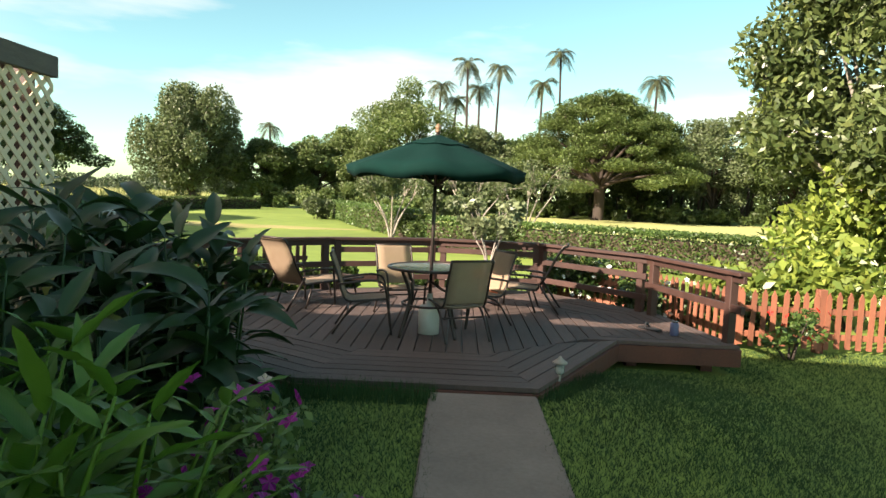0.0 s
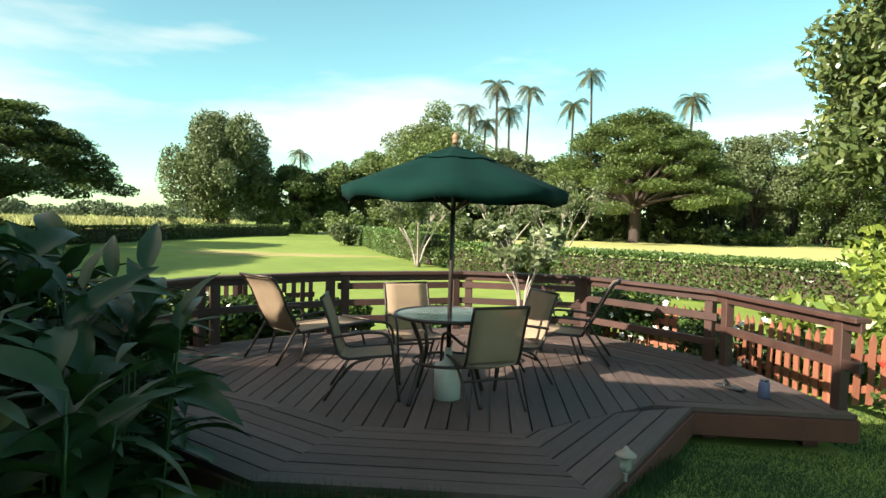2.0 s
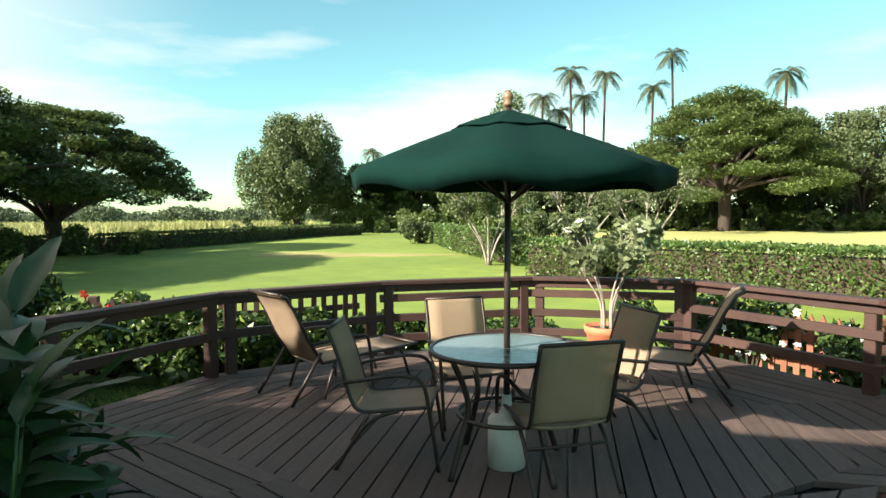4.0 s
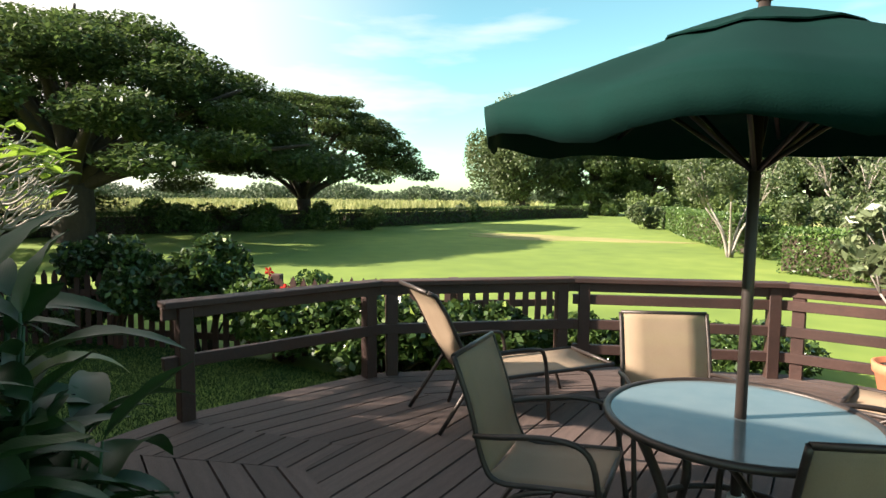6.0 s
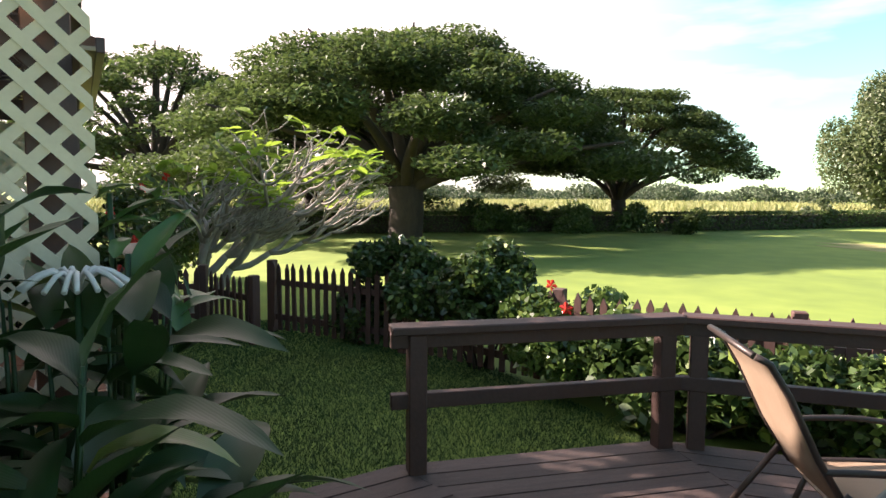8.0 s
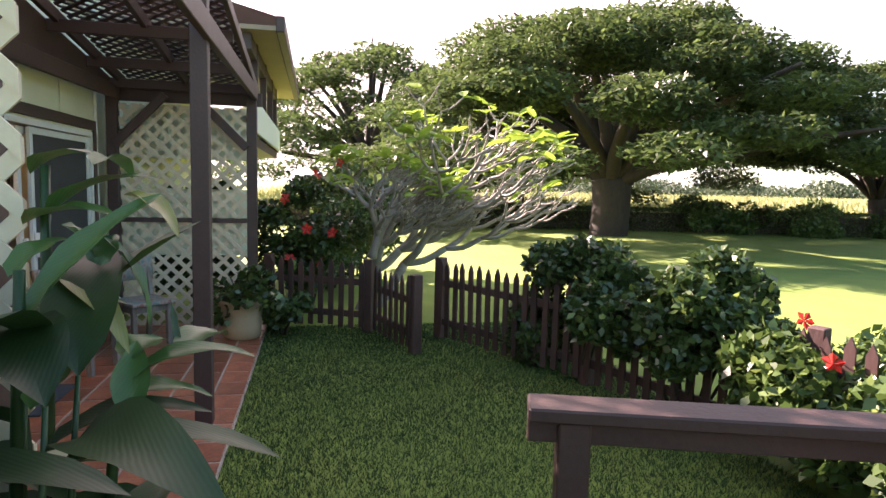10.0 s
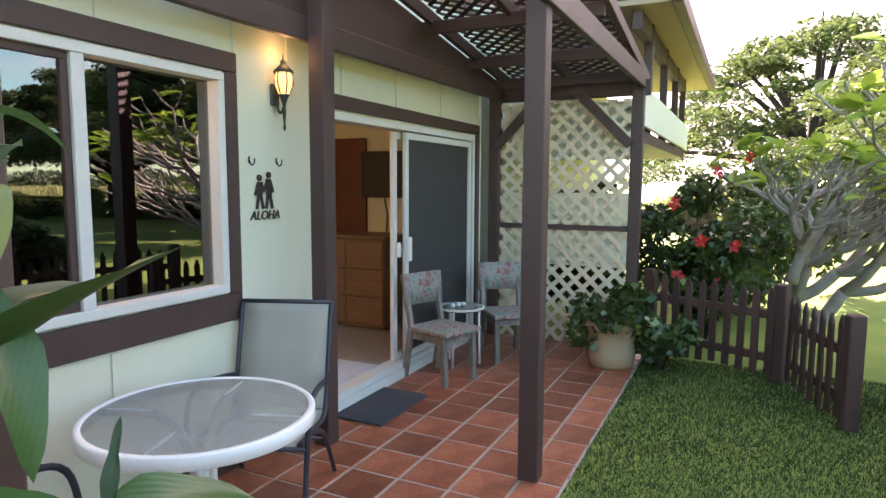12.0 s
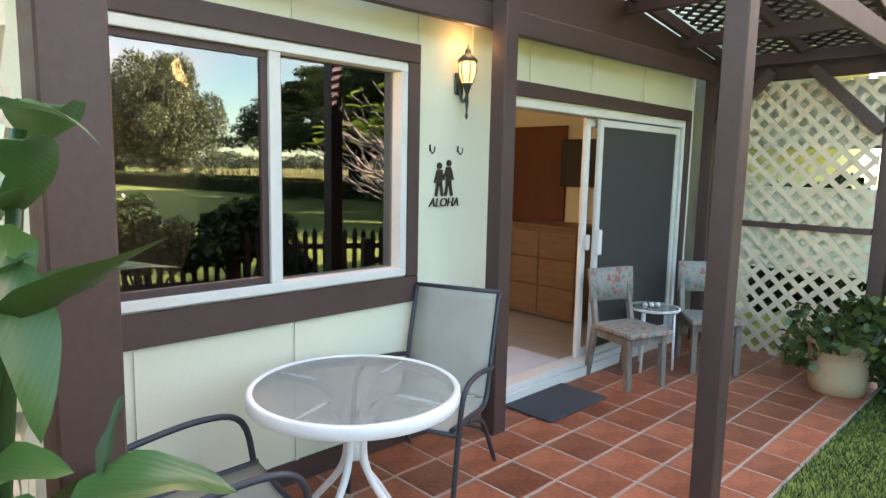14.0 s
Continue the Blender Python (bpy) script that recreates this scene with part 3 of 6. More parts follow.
part("base_board", B(-6.2, -3.42, T0, WALL_Y + 0.014, -0.1, 0.02), M_BROWN, trim)

# ---- window ----
def frame_of(parent, x0, x1, z0, z1, y0, y1, w, material, name):
    for a in ((x0, x1, z0, z0 + w), (x0, x1, z1 - w, z1), (x0, x0 + w, z0 + w, z1 - w), (x1 - w, x1, z0 + w, z1 - w)):
        part(name, B(a[0], a[1], y0, y1, a[2], a[3], 0.003), material, parent)


window = thing("window_1", "wide sliding window in a cream aluminium frame", "window", kind="structure")
frame_of(window, *WIN, WALL_Y - 0.09, WALL_Y + 0.035, 0.045, M_ALU, "window_frame")
frame_of(window, -4.6, WIN[1] - 0.045, WIN[2] + 0.045, WIN[3] - 0.045, WALL_Y - 0.02, WALL_Y + 0.012, 0.035, M_BROWN, "sash_frame")
part("mullion", B(-4.66, -4.6, WALL_Y - 0.06, WALL_Y + 0.03, WIN[2] + 0.045, WIN[3] - 0.045, 0.003), M_ALU, window)
for x0, x1, y in ((-4.56, WIN[1] - 0.08, WALL_Y - 0.005), (WIN[0] + 0.045, -4.66, WALL_Y - 0.045)):
    ob = part("pane", B(x0, x1, y - 0.003, y + 0.003, WIN[2] + 0.045, WIN[3] - 0.045), M_GLASS, window)
    ob.visible_shadow = False

M_WINDOWSCREEN = mesh_cloth(surface("fine_grey_screen", (0.05, 0.05, 0.048), (0.075, 0.074, 0.07), 9, 0.8, 0.05, fine=300), 0.6)
part("insect_screen", B(-4.565, WIN[1] - 0.08, WALL_Y - 0.015, WALL_Y - 0.012, WIN[2] + 0.08, WIN[3] - 0.08), M_WINDOWSCREEN, window, "fine grey insect screen").visible_shadow = False

# ---- sliding door ----
door = thing("door_1", "sliding glass door standing open with dark insect screen", "door", kind="structure")
for a in ((DOOR[0], DOOR[1], DOOR[3] - 0.05, DOOR[3]), (DOOR[0], DOOR[1], DOOR[2], DOOR[2] + 0.045), (DOOR[0], DOOR[0] + 0.05, DOOR[2] + 0.045, DOOR[3] - 0.05), (DOOR[1] - 0.05, DOOR[1], DOOR[2] + 0.045, DOOR[3] - 0.05)):
    part("door_frame", B(a[0], a[1], WALL_Y - 0.11, WALL_Y + 0.03, a[2], a[3], 0.003), M_ALU, door)
part("sill", B(DOOR[0], DOOR[1], WALL_Y - 0.1, WALL_Y + 0.05, -0.1, DOOR[2] - 0.003, 0.003), M_ALU, door)
frame_of(door, -8.8, -7.44, 0.03, 1.92, WALL_Y - 0.02, WALL_Y + 0.012, 0.055, M_ALU, "screen_frame")
part("insect_screen", B(-8.74, -7.5, WALL_Y - 0.006, WALL_Y - 0.002, 0.085, 1.865), M_SCREEN, door)
frame_of(door, -8.76, -7.33, 0.03, 1.92, WALL_Y - 0.075, WALL_Y - 0.04, 0.06, M_ALU, "sash_frame")
part("handle", B(-7.49, -7.45, WALL_Y + 0.012, WALL_Y + 0.05, 0.86, 1.06, 0.008), M_WHITE, door, "white door handle")
part("latch", B(-7.4, -7.36, WALL_Y - 0.04, WALL_Y - 0.005, 0.9, 1.02, 0.006), M_ALU, door)

# ---- room inside the door ----
dresser = thing("dresser", "honey-coloured wooden dresser with drawers", "dresser", pose(-8.64, 2.15, -0.02, 0, 0, -90))
part("body", B(-0.46, 0.46, -0.24, 0.25, 0.02, 0.95, 0.008), M_WOOD, dresser)
part("top", B(-0.48, 0.48, -0.24, 0.28, 0.952, 0.985, 0.006), M_WOOD, dresser)
for i in range(2):
    for k in range(3):
        part("drawer", B(-0.45 + 0.455 * i, -0.005 + 0.455 * i, 0.252, 0.268, 0.06 + 0.29 * k, 0.34 + 0.29 * k, 0.006), M_WOOD, dresser)
inner_door = thing("door_2", "closed reddish brown wooden inner door", "door", pose(-8.87, 1.68, -0.02, 0, 0, 90), kind="structure")
part("leaf", B(-0.42, 0.42, -0.02, 0.02, 0, 2.02, 0.004), M_REDWOOD, inner_door)
whole("wall_inner", B(-8.9, -3.42, 0.58, 0.7, -0.02, 2.45), M_DARKROOM, "plain painted wall inside the room", "wall", kind="structure")
tv = thing("television", "black flat television on the room wall", "television", pose(-8.86, 2.36, 1.6))
part("screen", B(0.02, 0.05, -0.29, 0.29, -0.25, 0.25, 0.006), M_BLACK, tv)
part("bracket", B(-0.04, 0.02, -0.1, 0.1, -0.1, 0.1, 0.004), M_RUST, tv)
part("cable", T([(0.03, 0, -0.26), (0.01, 0.02, -0.45), (0.0, 0.0, -0.65)], 0.008, 6), M_BLACK, tv)
rug = whole("rug", B(-0.4, 0.4, -0.25, 0.25, 0, 0.012, 0.004), surface("pale_rug", (0.5, 0.54, 0.6), (0.62, 0.65, 0.7), 9, 0.95, 0.3, fine=120), "pale blue-white rug on the carpet", "rug", pose(-6.9, 2.95, -0.02))
M_SHADE = glow("frosted_shade", (1.0, 0.66, 0.22), 2.6)
fan_lamp = thing("ceiling_lamp", "brass ceiling lamp with glowing frosted flower shades", "lamp", pose(-4.95, 2.1, 2.43))
part("stem", T([(0, 0, 0), (0, 0, -0.3)], 0.015, 8), M_RUST, fan_lamp)
part("hub", turned(bmesh.new(), [(0.02, -0.3), (0.07, -0.27), (0.05, -0.22), (0.02, -0.2)], 16), M_RUST, fan_lamp)
for k in range(4):
    a = k * math.pi / 2 + 0.4
    bm = turned(bmesh.new(), [(0.03, 0.0), (0.05, -0.03), (0.085, -0.1), (0.11, -0.14)], 14)
    ob = part("shade", bm, M_SHADE, fan_lamp)
    ob.matrix_basis = Matrix.Translation((0.13 * math.cos(a), 0.13 * math.sin(a), -0.27)) @ Matrix.Rotation(-0.75, 4, Vector((-math.sin(a), math.cos(a), 0)))
room_light = bpy.data.lights.new("ceiling_lamp_light", "POINT")
room_light.energy, room_light.color, room_light.shadow_soft_size = 2, (1.0, 0.75, 0.45), 0.1
new("ceiling_lamp_light", room_light).location = (-4.95, 2.1, 1.95)

M_BLUEPRINT = surface("blue_leaf_print", (0.02, 0.05, 0.28), (0.12, 0.2, 0.10), 7, 0.85, 0.2, fine=30, c3=(0.03, 0.10, 0.42), contrast=0.12)
sofa = thing("armchair", "armchair in blue leaf-print fabric behind the window", "armchair", pose(-5.1, 2.72, -0.02))
part("seat", B(-0.5, 0.5, -0.55, 0.15, 0.12, 0.45, 0.05), M_BLUEPRINT, sofa)
part("backrest", B(-0.5, 0.5, 0.15, 0.36, 0.12, 1.02, 0.07), M_BLUEPRINT, sofa)
for s in (-1, 1):
    part("armrest", B(s * 0.57 - 0.08, s * 0.57 + 0.08, -0.55, 0.34, 0.05, 0.66, 0.05), M_BLUEPRINT, sofa)
for x in (-0.5, 0.5):
    for y in (-0.45, 0.25):
        part("foot", T([(x, y, 0.0), (x, y, 0.13)], 0.025, 8), M_WOOD, sofa)

# ---- pergola ----
pergola = thing("pergola", "dark brown timber pergola with sloping lattice roof", "pergola")
def pb(name, p, q, w, h, material=M_BROWN):
    part(name, bar(bmesh.new(), p, q, w, h, 0.005), material, pergola)
for x, y, top in ((-6.09, 4.92, 3.0), (-9.25, 4.94, 2.5), (-3.41, 4.86, 2.38), (-5.98, 3.64, 2.95), (-9.15, 3.52, 2.5)):
    part("post", B(x - 0.055, x + 0.055, y - 0.055, y + 0.055, PATIO_Z - 0.02, top, 0.005), M_BROWN, pergola)
pb("front_beam", (-3.4, 4.98, 2.46), (-9.5, 4.98, 2.5), 0.05, 0.15)
pb("wall_beam", (-3.3, 3.56, 2.36), (-9.2, 3.56, 2.43), 0.05, 0.14)
pb("end_beam", (-9.27, 3.42, 2.43), (-9.27, 5.05, 2.43), 0.05, 0.15)
def roof_z(x):
    return 2.52 + 0.135 * (x + 9.45)
for y in (3.6, 4.26, 4.98):
    pb("sloped_rafter", (-9.45, y, roof_z(-9.45) + 0.02), (-5.65, y, roof_z(-5.65) + 0.02), 0.045, 0.1)
for x in (-5.75, -6.6, -7.5, -8.4, -9.1):
    pb("cross_rafter", (x, 3.5, roof_z(x) - 0.05), (x, 4.96, roof_z(x) - 0.05), 0.045, 0.1)
bm = bmesh.new()
gable = [(-9.1, 2.47), (-5.2, 2.47), (-5.2, roof_z(-5.2) - 0.02), (-9.1, roof_z(-9.1) + 0.0)]
lo = [bm.verts.new((x, 3.5, z)) for x, z in gable]
hi = [bm.verts.new((x, 3.53, z)) for x, z in gable]
bm.faces.new(lo)
bm.faces.new(hi[::-1])
for i in range(4):
    bm.faces.new((lo[i], hi[i], hi[(i + 1) % 4], lo[(i + 1) % 4]))
bmesh.ops.recalc_face_normals(bm, faces=bm.faces)
part("gable_panel", bm, M_BROWN, pergola)
for p, q in (((-9.1, 4.9, 1.88), (-9.1, 4.36, 2.42)), ((-9.1, 3.54, 1.88), (-9.1, 4.06, 2.42)), ((-3.36, 4.88, 2.0), (-3.36, 4.45, 2.42))):
    pb("brace", p, q, 0.05, 0.09)


def lattice(parent, m, w, h, step, width, thick, material):
    """Crossed diagonal slats over a w by h panel in the local x, y plane."""
    for layer, sgn in ((0, 1), (1, -1)):
        d = Vector((1, sgn)).normalized()
        n = Vector((-d.y, d.x))
        reach = [n.x * x + n.y * y for x in (0, w) for y in (0, h)]
        k = min(reach)
        while k < max(reach):
            c = n * k
            poly = [(0, 0), (w, 0), (w, h), (0, h)]
            poly = clip_half(poly, c, n)
            if len(poly) > 2:
                poly = clip_half(poly, c + n * width, -n)
            if len(poly) > 2:
                area = sum(a[0] * b[1] - a[1] * b[0] for a, b in zip(poly, poly[1:] + poly[:1]))
                if area > 0.002:
                    bm = bmesh.new()
                    prism(bm, poly, layer * thick, (layer + 1) * thick - 0.0005)
                    part("slat", bm, material, parent).matrix_basis = m
            k += step


lattice(pergola, Matrix.Translation((-9.4, 3.62, roof_z(-9.4) + 0.08)) @ Matrix.Rotation(-math.atan(0.135), 4, "Y"), 3.7, 1.36, 0.098, 0.038, 0.009, M_BROWN)
screen_m = Matrix(((0, 0, 1, 0), (1, 0, 0, 0), (0, 1, 0, 0), (0, 0, 0, 1)))
screen_w = thing("lattice_screen", "cream diagonal lattice screen in a brown timber frame", "lattice", pose(-9.16, 3.58, PATIO_Z))
lattice(screen_w, screen_m, 1.31, 2.42, 0.112, 0.045, 0.009, M_LATTICE)
part("mid_rail", B(-0.02, 0.035, 0, 1.31, 1.15, 1.2, 0.003), M_BROWN, screen_w)
part("backing_panel", B(-0.06, -0.045, 0.0, 1.31, 1.2, 1.52), M_WALL, screen_w)
part("lower_backing", B(-0.06, -0.045, 0.0, 1.31, 0.78, 1.15), M_WALL, screen_w)
part("upper_backing", B(-0.16, -0.145, 0.0, 1.31, 1.85, 2.42), M_WALL, screen_w)
screen_e = thing("lattice_screen", "cream diagonal lattice screen beside the patio", "lattice", pose(-3.3, 3.5, PATIO_Z))
lattice(screen_e, screen_m, 1.52, 2.48, 0.098, 0.04, 0.009, M_LATTICE)
part("top_board", B(-0.03, 0.05, -0.05, 1.54, 2.47, 2.635, 0.006), surface("weathered_board", (0.07, 0.06, 0.055), (0.13, 0.115, 0.105), 4, 0.85, 0.3, (1, 1, 6), fine=30), screen_e, "weathered grey top board")

# ---- wall lamp, hooks, metal sign, mat ----
M_LAMPGLASS = glow("warm_lamp_glass", (1.0, 0.62, 0.2), 0.16)
M_VERDIGRIS = surface("dark_green_iron", (0.02, 0.035, 0.03), (0.05, 0.06, 0.05), 12, 0.5, 0.15, metal=0.4)
wall_lamp = thing("wall_lamp", "dark iron lantern wall lamp, switched on", "lamp", pose(-5.86, WALL_Y, 2.0) @ Matrix.Scale(0.8, 4))
part("back_plate", B(-0.045, 0.045, 0.003, 0.025, -0.06, 0.1, 0.01), M_VERDIGRIS, wall_lamp)
part("scroll", T(smooth_path([(0, 0.02, -0.02), (0, 0.06, -0.11), (0, 0.1, -0.06), (0, 0.1, 0.02)], 5), 0.011, 8), M_VERDIGRIS, wall_lamp)
part("tail", turned(bmesh.new(), [(0.004, -0.26), (0.012, -0.24), (0.007, -0.2), (0.014, -0.14), (0.01, -0.08), (0.03, -0.02), (0.045, 0.0)], 12, (0, 0.1, 0.02)), M_VERDIGRIS, wall_lamp)
part("glass", turned(bmesh.new(), [(0.04, 0.0), (0.062, 0.06), (0.066, 0.12), (0.055, 0.15)], 12, (0, 0.1, 0.025)), M_LAMPGLASS, wall_lamp, "glowing amber glass")
for k in range(6):
    a = k * math.pi / 3
    part("rib", T([(0.042 * math.cos(a), 0.1 + 0.042 * math.sin(a), 0.025), (0.067 * math.cos(a), 0.1 + 0.067 * math.sin(a), 0.1), (0.06 * math.cos(a), 0.1 + 0.06 * math.sin(a), 0.178)], 0.005, 5), M_VERDIGRIS, wall_lamp)
part("cap", turned(bmesh.new(), [(0.075, 0.0), (0.07, 0.015), (0.04, 0.045), (0.02, 0.06), (0.024, 0.075), (0.008, 0.1), (0.004, 0.13)], 16, (0, 0.1, 0.175)), M_VERDIGRIS, wall_lamp)
wl_data = bpy.data.lights.new("wall_lamp_light", "POINT")
wl_data.energy, wl_data.color, wl_data.shadow_soft_size = 0.12, (1.0, 0.62, 0.22), 0.05
new("wall_lamp_light", wl_data).location = (-5.86, WALL_Y + 0.1, 2.24)
for x in (-5.64, -5.87):
    hook = thing("wall_hook", "small dark iron wall hook", "hook", pose(x, WALL_Y, 1.63) @ Matrix.Scale(0.75, 4), group="wall hooks")
    part("plate", B(-0.008, 0.008, 0.003, 0.01, -0.02, 0.03, 0.002), M_RUST, hook)
    part("arm", T(smooth_path([(0, 0.008, 0.0), (0, 0.03, -0.035), (0, 0.055, -0.02), (0, 0.06, 0.015)], 4), 0.005, 6), M_RUST, hook)
sign = thing("metal_wall_sign", "dark cut-metal wall ornament of two figures with lettering", "sign", pose(-5.755, WALL_Y + 0.004, 1.32) @ Matrix.Scale(1.12, 4))
for x, h, way in ((0.035, 0.2, 1), (-0.035, 0.215, -1)):
    bm = bar(bmesh.new(), (x, 0.004, 0.085), (x - 0.004 * way, 0.004, h - 0.03), 0.008, 0.042, 0.003, up=(1, 0, 0))
    for foot in (-0.018, 0.016):
        bar(bm, (x + foot * 0.5, 0.004, 0.1), (x + foot * 1.4, 0.004, 0.03), 0.008, 0.019, 0.002, up=(1, 0, 0))
    bar(bm, (x - 0.014 * way, 0.004, h - 0.04), (x - 0.036 * way, 0.004, h - 0.085), 0.008, 0.013, 0.002, up=(1, 0, 0))
    bar(bm, (x + 0.014 * way, 0.004, h - 0.04), (x + 0.034 * way, 0.004, h - 0.1), 0.008, 0.013, 0.002, up=(1, 0, 0))
    tube(bm, [(x, 0, h - 0.01), (x, 0.008, h - 0.01)], 0.017, 10)
    part("cut_shape", bm, M_RUST, sign)
curve = bpy.data.curves.new("lettering", "FONT")
curve.body, curve.size, curve.extrude, curve.align_x, curve.shear = "ALOHA", 0.066, 0.003, "CENTER", 0.25
text_ob = bpy.data.objects.new("text_tmp", curve)
letter_mesh = bpy.data.meshes.new_from_object(text_ob)
bpy.data.objects.remove(text_ob)
letter_mesh.materials.append(M_RUST)
piece("lettering", letter_mesh, sign, pose(0, 0.006, -0.025, 90, 0, 180))
whole("door_mat", B(-0.34, 0.34, -0.22, 0.22, 0, 0.015, 0.005), surface("grey_mat", (0.035, 0.038, 0.045), (0.06, 0.063, 0.07), 8, 0.95, 0.5, fine=150), "dark grey door mat on the tiles", "mat", pose(-6.68, 3.6, PATIO_Z + 0.002))

# ---- furniture ----
def sheet(bm, rows, thick=0.006):
    """A bent sheet through rows of points, given a little thickness."""
    grid = [[bm.verts.new(p) for p in r] for r in rows]
    faces = [bm.faces.new((a[i], a[i + 1], b[i + 1], b[i])) for a, b in zip(grid, grid[1:]) for i in range(len(a) - 1)]
    for f in faces:
        f.smooth = True
    bmesh.ops.recalc_face_normals(bm, faces=faces)
    bmesh.ops.solidify(bm, geom=faces, thickness=thick)
    return bm


def sling_rows(profile, w, sag=0.02):
    return [[(x * w / 2, y, z - sag * (1 - x * x)) for x in (-1, -0.5, 0, 0.5, 1)] for y, z in profile]


def sling_chair(k, sling, metal, m, label, group, back=0.9):
    """A stacking sling armchair facing +y; k: scale."""
    c = thing("sling_chair", label, "chair", m, group)
    w = 0.5 * k
    spine = smooth_path([(0, y, z) for y, z in [(0.25 * k, 0.405 * k), (0.0, 0.385 * k), (-0.19 * k, 0.375 * k), (-0.26 * k, 0.46 * k), (-0.32 * k, 0.68 * k), (-0.4 * k, back * k)]], 4)
    prof = [(p.y, p.z) for p in spine]
    cut = 10
    part("seat", sheet(bmesh.new(), sling_rows(prof[:cut + 1], w - 0.03 * k)), sling, c)
    part("backrest", sheet(bmesh.new(), sling_rows(prof[cut:], w - 0.03 * k, 0.0)), sling, c)
    for s in (-1, 1):
        part("side_rail", T([(s * w / 2, y, z) for y, z in prof], 0.013 * k, 8), metal, c)
        arm = smooth_path([(s * (w / 2 + 0.03 * k), 0.3 * k, 0.0), (s * (w / 2 + 0.035 * k), 0.25 * k, 0.35 * k), (s * (w / 2 + 0.04 * k), 0.2 * k, 0.57 * k), (s * (w / 2 + 0.04 * k), 0.05 * k, 0.615 * k), (s * (w / 2 + 0.03 * k), -0.2 * k, 0.58 * k), (s * w / 2, -0.3 * k, 0.56 * k)], 5)
        part("arm_and_front_leg", T(arm, 0.0135 * k, 8), metal, c)
        part("back_leg", T(smooth_path([(s * w / 2, 0.05 * k, 0.38 * k), (s * (w / 2 + 0.01 * k), -0.15 * k, 0.3 * k), (s * (w / 2 + 0.015 * k), -0.36 * k, 0.0)], 5), 0.013 * k, 8), metal, c)
    part("front_bar", T([(-w / 2 - 0.03 * k, 0.25 * k, 0.385 * k), (w / 2 + 0.03 * k, 0.25 * k, 0.385 * k)], 0.012 * k, 8), metal, c)
    part("back_bar", T([(-w / 2, -0.2 * k, 0.25 * k), (w / 2, -0.2 * k, 0.25 * k)], 0.011 * k, 8), metal, c)
    part("top_bar", T([(-w / 2, -0.4 * k, back * k), (w / 2, -0.4 * k, back * k)], 0.013 * k, 8), metal, c)
    return c


KD = 0.86
G_DECK = "sling chairs round the deck table"
L_DECK = "beige sling patio chair with dark bronze tube frame"
west_chair = sling_chair(KD, M_SLING, M_METAL, pose(-0.93, 6.24, DECK_Z, 0, 0, -82), L_DECK, G_DECK)
copy_thing(west_chair, pose(-0.03, 6.12, DECK_Z, 0, 0, 25))
copy_thing(west_chair, pose(0.2, 6.8, DECK_Z, 0, 0, 118))
copy_thing(west_chair, pose(-0.63, 7.02, DECK_Z, 0, 0, 206))


def lounger(m, k=0.86):
    """A sling lounge chair with a long level seat and a raised back, facing +y."""
    c = thing("lounge_chair", "beige sling lounge chair with raised back on the deck", "lounge chair", m, "lounge chairs")
    w = 0.56 * k
    seat = [(1.0 * k, 0.34 * k), (0.6 * k, 0.335 * k), (0.2 * k, 0.33 * k), (-0.1 * k, 0.32 * k)]
    back = [(-0.1 * k, 0.32 * k), (-0.24 * k, 0.55 * k), (-0.36 * k, 0.8 * k), (-0.44 * k, 0.93 * k), (-0.5 * k, 0.96 * k)]
    part("seat", sheet(bmesh.new(), sling_rows(seat, w - 0.03)), M_SLING, c)
    part("backrest", sheet(bmesh.new(), sling_rows(back, w - 0.03, 0.0)), M_SLING, c)
    for s in (-1, 1):
        part("seat_rail", T([(s * w / 2, y, z) for y, z in seat], 0.013, 8), M_METAL, c)
        part("back_rail", T([(s * w / 2, y, z) for y, z in back], 0.013, 8), M_METAL, c)
        part("arm", T(smooth_path([(s * (w / 2 + 0.03), 0.42 * k, 0.0), (s * (w / 2 + 0.03), 0.38 * k, 0.45 * k), (s * (w / 2 + 0.03), 0.28 * k, 0.52 * k), (s * (w / 2 + 0.03), 0.0, 0.52 * k), (s * w / 2, -0.22 * k, 0.5 * k)], 5), 0.013, 8), M_METAL, c)
        part("back_leg", T([(s * (w / 2 + 0.015), -0.12 * k, 0.42 * k), (s * (w / 2 + 0.02), -0.42 * k, 0.0)], 0.013, 8), M_METAL, c)
        part("cross_leg", T([(s * (w / 2 + 0.02), 0.02 * k, 0.32 * k), (s * (w / 2 + 0.02), -0.1 * k, 0.0)], 0.012, 8), M_METAL, c)
        part("front_leg", T(smooth_path([(s * w / 2, 0.7 * k, 0.33 * k), (s * w / 2, 0.8 * k, 0.28 * k), (s * w / 2, 0.9 * k, 0.0)], 4), 0.012, 8), M_METAL, c)
    for y, z in ((1.0 * k, 0.34 * k), (-0.5 * k, 0.96 * k)):
        part("end_bar", T([(-w / 2, y, z), (w / 2, y, z)], 0.013, 8), M_METAL, c)
    return c


left_lounger = lounger(pose(-1.92, 7.42, DECK_Z, 0, 0, -36))
copy_thing(left_lounger, pose(0.9, 7.84, DECK_Z, 0, 0, 79))

